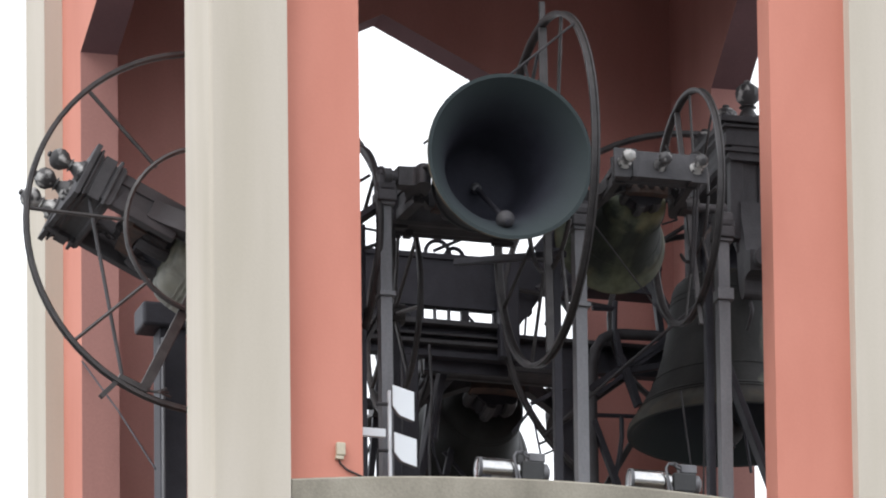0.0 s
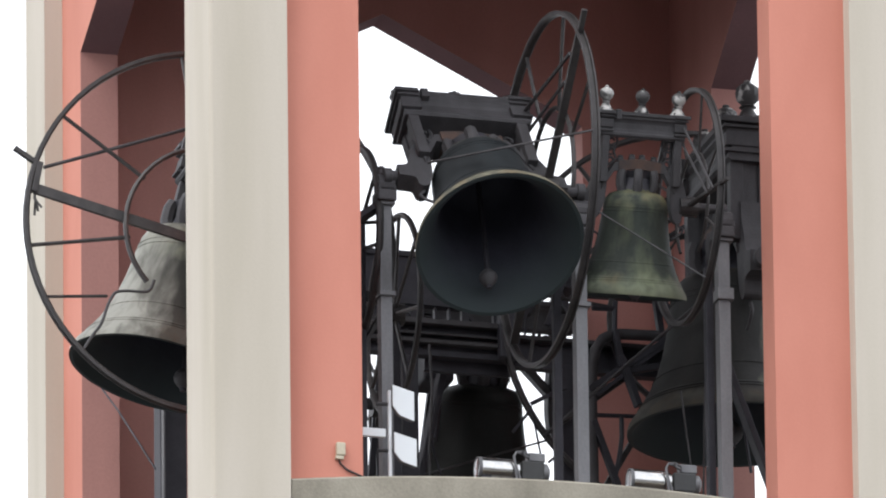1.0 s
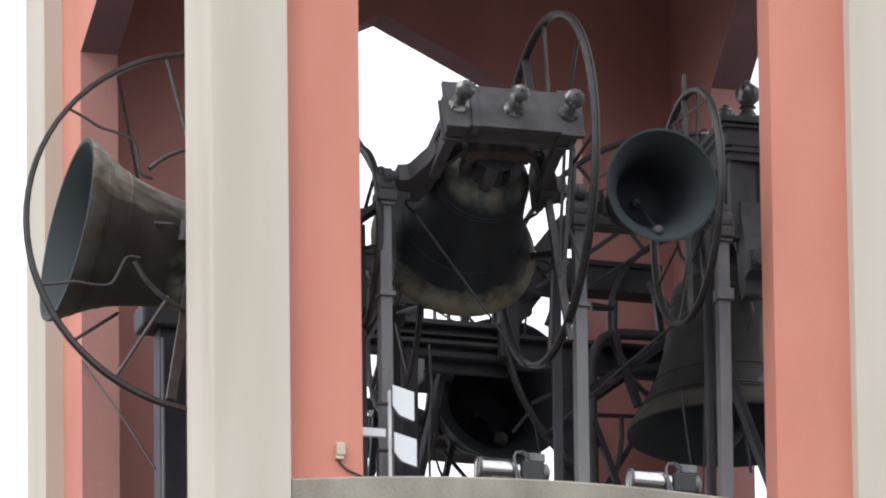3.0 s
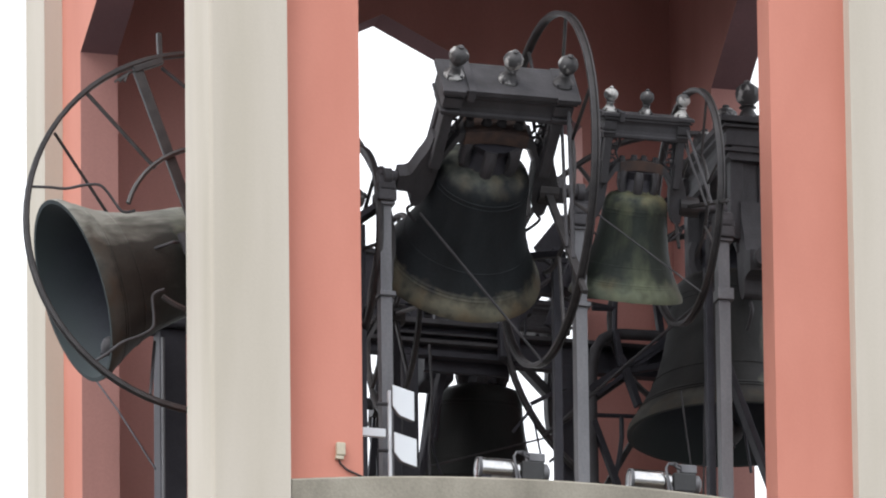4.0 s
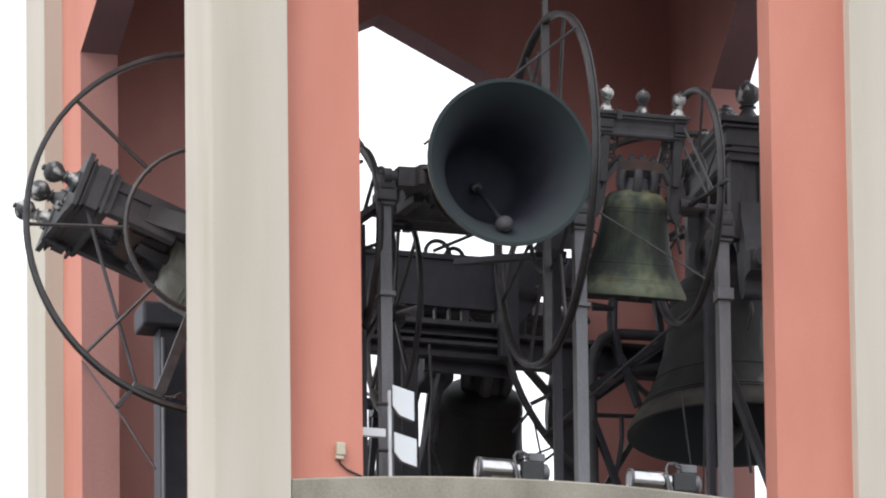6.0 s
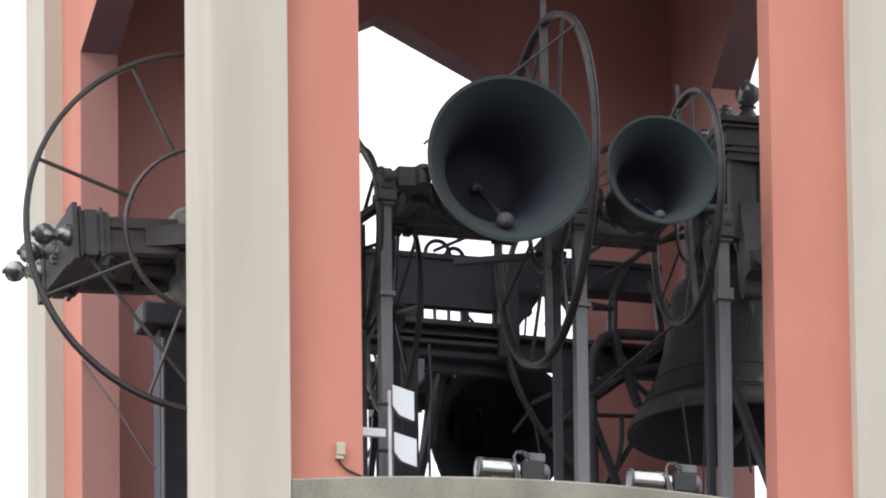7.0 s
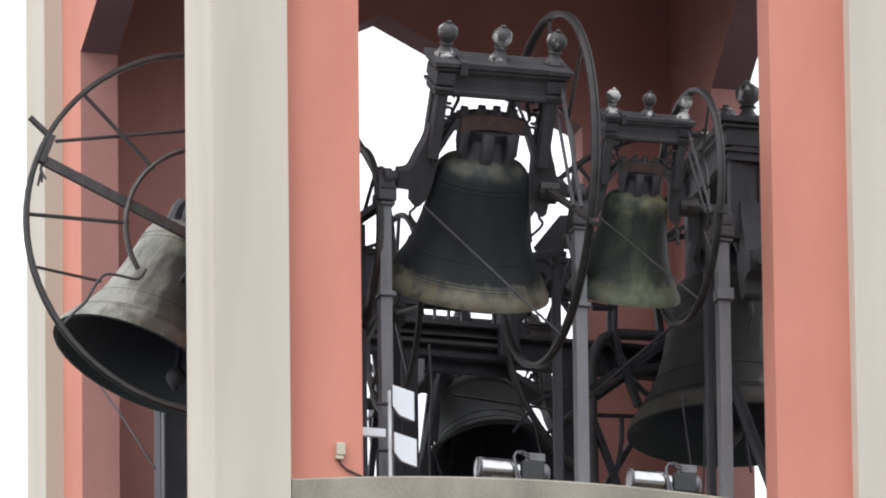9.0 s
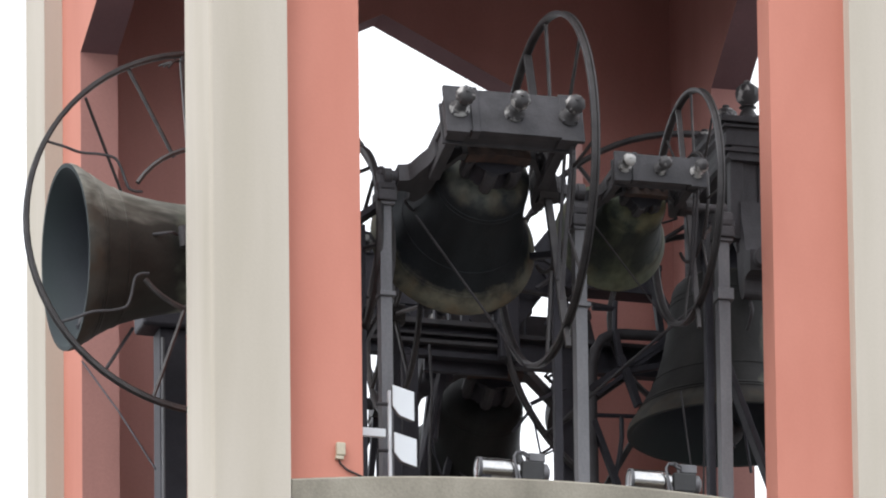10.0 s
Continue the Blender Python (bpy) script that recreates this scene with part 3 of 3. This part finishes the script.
# ---- bell frame ----
def steel_post(x, y, z0, z1, low, w=0.072):
    root = tagged(new("steel_post"), "grey painted steel post carrying a bell bearing", "post", "posts of the bell frame")
    root.location = (x, y, z0)
    t = bmesh.new()
    o = [(-w / 2, 0), (w / 2, 0), (w / 2, 0.09), (w / 2 - 0.012, 0.09), (w / 2 - 0.012, 0.012), (-w / 2 + 0.012, 0.012), (-w / 2 + 0.012, 0.09), (-w / 2, 0.09)]
    prism(t, [(x, -y) for x, y in o], pose(0, 0, 0, 90, 0, 0) @ Matrix.Diagonal((1, -1, 1, 1)) @ pose(0, -(z1 - z0), 0), z1 - z0)
    part("channel", t, STEEL, root)
    for z, tall in ((low - z0, 0.03 if low < 33 else 0.075), (z1 - z0 - 0.02, 0.03)):
        t = box(bmesh.new(), -w / 2 - 0.012, w / 2 + 0.02, -0.022, 0.09, z, z + tall, 0.004)
        part("collar", t, STEEL, root)
    t = bmesh.new()
    box(t, -0.06, 0.06, -0.05, 0.1, z1 - z0, z1 - z0 + 0.07, 0.008)
    lathe(t, [(0, -0.05), (0.07, -0.05), (0.07, 0.05), (0, 0.05)], 16, Matrix.Translation((0, 0.02, z1 - z0 + 0.11)) @ Y90)
    lathe(t, [(0, 0.165), (0.03, 0.165), (0.034, 0.18), (0.03, 0.2), (0.022, 0.21), (0.024, 0.225), (0.016, 0.235), (0, 0.238)], 12, Matrix.Translation((-0.02, 0.02, z1 - z0)))
    part("bearing", t, IRON, root)
    for bx in (-0.05, 0.05):
        part("bolt", lathe(bmesh.new(), [(0, 0.07), (0.014, 0.07), (0.014, 0.088), (0.008, 0.09), (0.008, 0.105), (0, 0.106)], 6, Matrix.Translation((bx, -0.035, z1 - z0))), IRON, root)
    return root


for x, z, low in ((1.267, 33.48, 32.87), (2.512, 33.42, 32.90), (3.432, 33.42, 33.02)):
    steel_post(x, 0.57, FLOOR, z, low)



def bell_frame():
    """The dark trestle inside: long beams, legs, braces and what is bolted to them."""
    root = tagged(new("bell_frame"), "dark iron bell frame of beams, legs and braces", "frame")
    Y = 3.15

    def channel(name, x0, x1, y, z0, z1, d=0.16, lip=0.035):
        t = bmesh.new()
        o = [(0, 0), (d, 0), (d, lip), (0.03, lip), (0.03, z1 - z0 - lip), (d, z1 - z0 - lip), (d, z1 - z0), (0, z1 - z0), (-0.02, z1 - z0), (-0.02, z1 - z0 - lip), (0, z1 - z0 - lip), (0, lip), (-0.02, lip), (-0.02, 0)]
        prism(t, o, pose(x0, y, z0, 0, 0, 90) @ Matrix.Diagonal((1, -1, 1, 1)), x1 - x0)
        return part(name, t, IRON_DARK, root)

    channel("beam", 1.2, 2.94, Y, 33.737, 34.09, 0.06)
    channel("beam", 2.945, 3.80, Y, 33.93, 34.13)
    channel("beam", 1.2, 2.80, Y, 33.405, 33.636, 0.06)
    channel("beam", 2.802, 4.15, Y, 33.375, 33.575, 0.06)
    # ribs along the lower beams
    for x0, x1, z0, z1, d in ((1.2, 2.80, 33.475, 33.50, 0.045), (1.2, 2.80, 33.535, 33.548, 0.03), (1.2, 2.80, 33.60, 33.634, 0.05), (2.802, 4.15, 33.545, 33.573, 0.05)):
        part("rib", box(bmesh.new(), x0, x1, Y - 0.02 - d, Y - 0.001, z0, z1, 0.003), IRON, root)
    for x, w in ((1.70, 0.10), (1.98, 0.10), (2.10, 0.03), (2.19, 0.045), (2.31, 0.006), (2.402, 0.006), (2.506, 0.024), (2.75, 0.06)):
        part("spacer", box(bmesh.new(), x - w, x + w, Y, Y + 0.05, 33.62, 33.75, 0.003), IRON_DARK, root)
    part("rail", box(bmesh.new(), 2.13, 2.16, Y + 0.02, Y + 0.04, 33.66, 33.69, 0.002), IRON_DARK, root)
    part("link", bar(bmesh.new(), (2.53, Y + 0.03, 33.70), (2.60, Y + 0.03, 33.63), 0.016, 0.016), IRON_DARK, root)
    # gusset plate between the beams, and the thin strut under it
    part("gusset", prism(bmesh.new(), [(2.70, 33.62), (2.839, 33.63), (3.006, 33.859), (3.107, 33.908), (3.107, 34.07), (2.942, 34.09), (2.70, 34.0)], pose(0, Y - 0.03, 0), 0.02), IRON_DARK, root)
    part("strut", tube(bmesh.new(), [(2.906, Y, 33.76), (2.89, Y, 33.55)], 0.008, 6), IRON_DARK, root)
    part("beam", box(bmesh.new(), 2.25, 2.80, 3.215, 3.25, 33.33, 33.52, 0.004), IRON_DARK, root)
    # members that carry the rear bell's bearing
    part("bearing_block", box(bmesh.new(), 2.40, 2.60, 3.75, 4.05, 33.46, 33.70, 0.02), IRON_DARK, root)
    part("brace", bar(bmesh.new(), (2.47, 3.4, 33.62), (2.21, 3.3, 32.55), 0.055, 0.05), IRON_DARK, root)
    part("brace", bar(bmesh.new(), (2.50, 3.78, 33.5), (2.40, 3.6, 33.0), 0.07, 0.05), IRON_DARK, root)
    part("cable", tube(bmesh.new(), [(2.36, 3.3, 33.2), (2.313, 3.3, 32.934), (2.33, 3.3, 32.823), (2.362, 3.3, 32.713), (2.409, 3.3, 32.604), (2.42, 3.3, 32.4)], 0.009, 6), IRON_DARK, root, smooth=True)
    for cx, cz in ((1.98, 33.5), (2.05, 33.4), (2.24, 33.45)):
        part("cable", tube(bmesh.new(), [(cx, Y - 0.09, cz), (cx + 0.012, Y - 0.1, cz - 0.3), (cx - 0.008, Y - 0.09, cz - 0.7), (cx + 0.02, Y - 0.08, FLOOR)], 0.009, 6), IRON, root, smooth=True)
    # cast bracket behind the middle post
    part("bracket", prism(bmesh.new(), [(2.41, 33.51), (2.577, 33.728), (2.687, 33.737), (2.683, 33.521), (2.555, 33.511), (2.517, 33.397), (2.445, 33.446)], pose(0, 1.24, 0), 0.03), IRON_DARK, root)
    # legs
    for x, y, z1, w, d in ((2.11, Y, 33.39, 0.13, 0.12), (1.72, Y + 0.1, 34.0, 0.14, 0.12), (2.47, 4.38, 33.85, 0.09, 0.09), (3.54, 4.38, 33.8, 0.08, 0.1), (2.27, 4.38, 33.7, 0.03, 0.04), (3.15, Y, 33.40, 0.08, 0.10), (0.40, 2.5, 33.20, 0.17, 0.16), (1.20, 0.95, 33.45, 0.07, 0.07), (2.46, 0.95, 33.40, 0.05, 0.06), (3.395, 0.80, 33.3, 0.05, 0.06)):
        part("leg", box(bmesh.new(), x - w / 2, x + w / 2, y - d / 2, y + d / 2, FLOOR, z1, 0.006), IRON_DARK, root)
    part("upright", box(bmesh.new(), 2.70, 2.83, Y - 0.12, Y - 0.032, 33.40, 34.09, 0.01), IRON_DARK, root)
    part("bearing_block", box(bmesh.new(), 0.20, 0.52, 2.38, 2.62, 33.20, 33.36, 0.02), IRON_DARK, root)
    # braces: from, to, width
    for p, q, w in (((2.632, 4.38, 33.70), (2.52, 4.38, 32.85), 0.055), ((2.80, 4.38, 33.45), (2.66, 4.38, 32.8), 0.05), ((2.30, 4.38, 33.95), (2.20, 4.38, 32.8), 0.035), ((2.47, 4.38, 33.2), (2.62, 4.38, 32.9), 0.02), ((2.70, 4.38, 33.2), (2.92, 4.38, 32.95), 0.02),
                    ((3.243, 2.95, 33.194), (3.769, 2.95, 33.567), 0.035), ((3.298, 2.95, 33.161), (3.75, 2.95, 33.528), 0.025), ((3.425, 2.93, 33.60), (3.461, 2.93, 33.36), 0.045), ((3.454, 2.92, 33.42), (3.567, 2.92, 33.10), 0.075), ((3.512, 2.92, 33.328), (3.729, 2.92, 33.383), 0.05),
                    ((3.277, 2.95, 32.99), (3.46, 2.95, 32.49), 0.055), ((3.698, 2.97, 33.93), (3.745, 2.97, 33.54), 0.06), ((3.62, 2.8, 33.9), (3.95, 2.8, 33.3), 0.10), ((3.70, 1.5, 32.97), (4.02, 1.5, 32.08), 0.10),
                    ((2.764, 3.0, 32.891), (2.877, 3.0, 33.043), 0.016), ((2.885, 3.0, 33.088), (3.12, 3.0, 33.22), 0.022), ((0.96, 0.75, 33.28), (1.24, 0.62, 33.47), 0.10), ((2.45, 0.75, 33.30), (2.1, 1.9, 33.6), 0.06),
                    ((3.0, Y - 0.1, 34.0), (3.24, Y - 0.1, 33.62), 0.035), ((3.15, Y - 0.2, 34.05), (2.98, Y - 0.2, 33.6), 0.03), ((1.0, 2.0, 33.1), (1.25, 2.0, 32.2), 0.05), ((1.26, 2.2, 33.0), (1.05, 2.2, 32.3), 0.03)):
        part("brace", bar(bmesh.new(), p, q, w, min(w * 1.2, 0.04)), IRON_DARK, root)
    # bent handrail tube and loops on the beams
    part("rail_tube", tube(bmesh.new(), [(3.28, 2.97, 32.4), (3.273, 2.97, 33.197), (3.283, 2.97, 33.385), (3.305, 2.97, 33.47), (3.35, 2.97, 33.545), (3.42, 2.97, 33.584), (3.5, 2.97, 33.59), (3.85, 2.97, 33.60)], 0.035, 10), IRON, root, smooth=True)
    for x, z, r in ((2.34, 34.12, 0.08), (2.45, 34.1, 0.06)):
        part("loop", tube(bmesh.new(), [(x + r * math.cos(radians(a)), Y + 0.05, z - 0.01 + r * 1.1 * math.sin(radians(a))) for a in range(0, 181, 20)], 0.014, 6), IRON_DARK, root, smooth=True)
    part("tie_rod", tube(bmesh.new(), [(2.3, Y, 34.11), (2.56, Y, 34.24), (2.62, Y, 34.25)], 0.012, 6), IRON_DARK, root)
    part("tie_rod", tube(bmesh.new(), [(3.29, 2.95, 33.029), (3.66, 2.95, 33.046)], 0.014, 6), IRON_DARK, root)
    part("tie_rod", tube(bmesh.new(), [(3.281, 2.95, 33.743), (3.437, 2.95, 33.748)], 0.018, 6), IRON_DARK, root)
    part("tie_rod", tube(bmesh.new(), [(3.435, 2.95, 33.80), (3.43, 2.95, 33.755), (3.425, 2.95, 33.6)], 0.018, 6), IRON_DARK, root)
    part("tie_rod", tube(bmesh.new(), [(3.463, 2.95, 33.03), (3.463, 2.95, 32.9), (3.45, 2.95, 32.798), (3.404, 2.95, 32.569), (3.38, 2.95, 32.45)], 0.016, 6), IRON_DARK, root, smooth=True)
    part("tie_rod", tube(bmesh.new(), [(3.95, 2.0, 32.9), (4.02, 2.0, 32.4)], 0.010, 6), IRON_DARK, root)
    part("tie_rod", tube(bmesh.new(), [(2.885, 3.0, 33.07), (2.985, 3.0, 32.53), (2.99, 3.0, 32.2)], 0.007, 6), IRON_DARK, root)
    part("conduit", tube(bmesh.new(), [(0.325, 2.38, 33.12), (0.325, 2.38, 32.5), (0.32, 2.38, FLOOR)], 0.012, 6), STEEL, root)
    return root


bell_frame()


# ---- a second wheel beside the post ----
def idle_wheel(x, y, z, r, rim, label):
    root = tagged(new("idle_wheel"), label, "wheel", "idle wheels")
    root.location = (x, y, z)
    ring = lambda rr: [(0, rr * math.cos(a), rr * math.sin(a)) for a in [2 * math.pi * i / 56 for i in range(56)]]
    part("rim", tube(bmesh.new(), ring(r), rim, 8, True), WHEEL, root, smooth=True)
    part("hub", lathe(bmesh.new(), [(0, -0.06), (0.07, -0.06), (0.07, 0.06), (0, 0.06)], 16, Y90), WHEEL, root)
    for i in range(8):
        a = math.pi * (i + 0.3) / 4
        part("spoke", tube(bmesh.new(), [(0, 0.06 * math.cos(a), 0.06 * math.sin(a)), (0, r * math.cos(a), r * math.sin(a))], 0.013, 6), WHEEL, root)
    part("stand", bar(bmesh.new(), (0.0, 0, -0.06), (0.0, 0, FLOOR - z), 0.07, 0.07), IRON_DARK, root)
    return root


idle_wheel(1.228, 1.2, 33.36, 0.64, 0.026, "dark iron rope wheel standing beside the bell frame")
idle_wheel(1.713, 2.0, 33.258, 0.62, 0.02, "slim dark iron rope wheel inside the bell frame")


# ---- small fittings ----
wire = tube(bmesh.new(), [(0.12, 3.596, 33.345), (0.12, 2.707, 32.731), (0.12, 1.803, 32.06)], 0.006, 6)
tagged(part("guy_wire", wire, IRON_DARK), "thin dark guy wire from the wall to the frame", "wire")
for p, q in (((3.449, 1.6, 32.76), (3.53, 1.6, 32.10)), ((3.607, 1.6, 32.80), (3.585, 1.6, 32.1))):
    drop = tube(bmesh.new(), [p, q, (q[0], q[1], FLOOR)], 0.006, 6)
    tagged(part("pull_wire", drop, IRON), "thin steel pull wire hanging under the largest bell", "wire", "pull wires")


def flood_panel(x, y, z, w, h):
    root = tagged(new("flood_panel"), "white enamelled panel lamp on a bracket beside the post", "lamp", "panel lamps on the post")
    root.location = (x, y, z)
    o = [(0, 0), (w, -0.037), (w, -h), (w * 0.36, -h * 0.87), (w * 0.26, -h * 0.82), (0, -h * 0.60)]
    part("panel", prism(bmesh.new(), o, Matrix.Identity(4), 0.012), PANEL, root)
    o2 = [(a * 0.96 + w * 0.02, b * 0.97 - 0.002) for a, b in o]
    part("housing", prism(bmesh.new(), o2, pose(0, 0.014, 0), 0.035), STEEL, root)
    part("knuckle", tube(bmesh.new(), [(0.02, 0.04, -h * 0.5), (-0.03, 0.05, -h * 0.5), (-0.09, 0.06, -h * 0.5)], 0.012, 8), IRON, root)
    return root


flood_panel(1.232, 0.33, 32.215, 0.135, 0.222)
flood_panel(1.240, 0.33, 31.912, 0.14, 0.212)
bracket = tagged(new("lamp_bracket"), "pale painted bracket pole carrying the panel lamps", "bracket")
part("pole", box(bmesh.new(), 1.212, 1.232, 0.36, 0.385, FLOOR, 32.19, 0.004), PANEL, bracket)
part("arm", box(bmesh.new(), 0.97, 1.195, 0.36, 0.39, 31.885, 31.94, 0.005), PANEL, bracket)


def motor(x, y, z):
    root = tagged(new("electric_motor"), "bright steel motor with a black gearbox behind the parapet", "motor", "bell motors")
    root.location = (x, y, z)
    part("barrel", lathe(bmesh.new(), [(0, 0), (0.055, 0), (0.068, 0.006), (0.072, 0.02), (0.072, 0.21), (0.069, 0.225), (0.06, 0.235), (0.06, 0.26), (0, 0.26)], 32, Y90), CHROME, root, "polished steel motor barrel", smooth=True)
    part("end_ring", lathe(bmesh.new(), [(0.066, 0.0), (0.074, 0.0), (0.074, 0.02), (0.066, 0.02), (0.066, 0.0)], 32, Y90), STEEL, root)
    part("gearbox", box(bmesh.new(), 0.27, 0.415, -0.065, 0.065, -0.07, 0.055, 0.012), RUBBER, root, "black cast gearbox")
    part("end_cap", lathe(bmesh.new(), [(0, 0.41), (0.06, 0.41), (0.06, 0.44), (0.04, 0.455), (0, 0.455)], 24, Y90), STEEL, root, smooth=True)
    part("junction_box", box(bmesh.new(), 0.32, 0.425, -0.045, 0.045, 0.06, 0.115, 0.006), STEEL, root)
    for k in (0, 1):
        part("cable", tube(bmesh.new(), [(0.32, -0.05, 0.095 - 0.02 * k), (0.28, -0.06, 0.11 - 0.015 * k), (0.235, -0.078, 0.10), (0.215, -0.082, 0.07), (0.222, -0.084, 0.02), (0.25 - 0.02 * k, -0.08, -0.06), (0.27, -0.08, -0.2)], 0.0085, 8), STEEL, root, smooth=True)
    for xx in (0.05, 0.37):
        part("foot", box(bmesh.new(), xx - 0.03, xx + 0.03, -0.06, 0.06, FLOOR - z, -0.06, 0.005), IRON_DARK, root)
    return root


motor(1.735, 0.25, 31.69)
motor(2.70, 0.25, 31.69)

switch = tagged(new("junction_box"), "small cream plastic junction box on the salmon pier", "box")
switch.location = (0.835, P, 31.685)
part("cover", box(bmesh.new(), -0.028, 0.028, -0.035, 0.0, -0.03, 0.052, 0.006), CREAM, switch)
part("gland", box(bmesh.new(), -0.032, 0.018, -0.03, 0.0, -0.055, -0.031, 0.004), CREAM, switch)
part("cable", tube(bmesh.new(), [(-0.01, -0.012, -0.05), (0.0, -0.012, -0.08), (0.04, -0.012, -0.115), (0.13, -0.012, -0.15), (0.16, -0.012, -0.17)], 0.007, 6), RUBBER, switch, "black cable", smooth=True)


SWING_B = [(0, -86), (0.5, -68), (1, -38), (1.5, -3), (2, 30), (2.5, 56), (2.7, 65), (3.0, 73), (3.25, 75.5), (3.5, 73), (3.8, 65), (4, 55), (4.5, 19), (5, -24), (5.5, -58), (5.7, -70), (6.1, -86), (6.5, -92), (6.8, -90), (7, -85), (7.5, -64), (8, -31), (8.5, 6), (9, 34.5), (9.5, 61.5), (10, 75.5)]
SWING_C = [(0, 84), (0.5, 72), (1, 17), (1.5, -47), (2, -89), (2.5, -97), (2.7, -95), (2.9, -89), (3.15, -71), (3.4, -47), (3.8, 5), (4, 26), (4.5, 70), (5, 85), (5.5, 67), (5.7, 47), (6.05, 10), (6.3, -22), (6.55, -52), (6.8, -81), (7, -92), (7.5, -97), (8, -72), (8.5, -28), (9, 31), (9.5, 70), (10, 86.5)]
SWING_A = [(0, -64), (0.5, -28), (1, 14), (1.5, 50.6), (2, 80), (2.5, 95), (2.7, 98.5), (2.9, 99.5), (3.3, 95), (3.8, 79.5), (4, 70), (4.5, 38.5), (5, -0.5), (5.5, -35), (5.7, -48.5), (5.95, -65), (6.3, -83), (6.8, -92), (7, -92.5), (7.5, -86), (8, -57), (8.5, -19), (9, 24), (9.5, 60), (10, 86)]
SWING_F = [(0, 78), (0.5, 54), (1, 18), (1.5, -27), (2, -78), (2.5, -101), (2.7, -101), (3.0, -88), (3.4, -45), (3.8, -4), (4.2, 28), (4.6, 54), (5, 74), (5.5, 67), (5.8, 52), (6.2, 25), (6.6, -18), (7, -60), (7.2, -74), (7.5, -92), (7.9, -103), (8.2, -97), (8.6, -71), (9, -27), (9.5, 24), (10, 60)]


def motions():
    for ob, clap, place, turn, sense, rows in ((bell_b, clap_b, PB, Matrix.Identity(4), 1, SWING_B), (bell_c, clap_c, PC, Matrix.Identity(4), 1, SWING_C), (bell_a, clap_a, PA, Z90, -1, SWING_A), (bell_f, clap_f, PF, Matrix.Identity(4), 1, SWING_F)):
        walk(ob, [(t, Matrix.Translation(place) @ turn @ Matrix.Rotation(radians(sense * a), 4, "X")) for t, a in rows])
        top = clap.location.copy()
        walk(clap, [(t, Matrix.Translation(top) @ Matrix.Rotation(radians(-sense * 30 * math.tanh(a / 40)), 4, "X")) for t, a in rows])


motions()
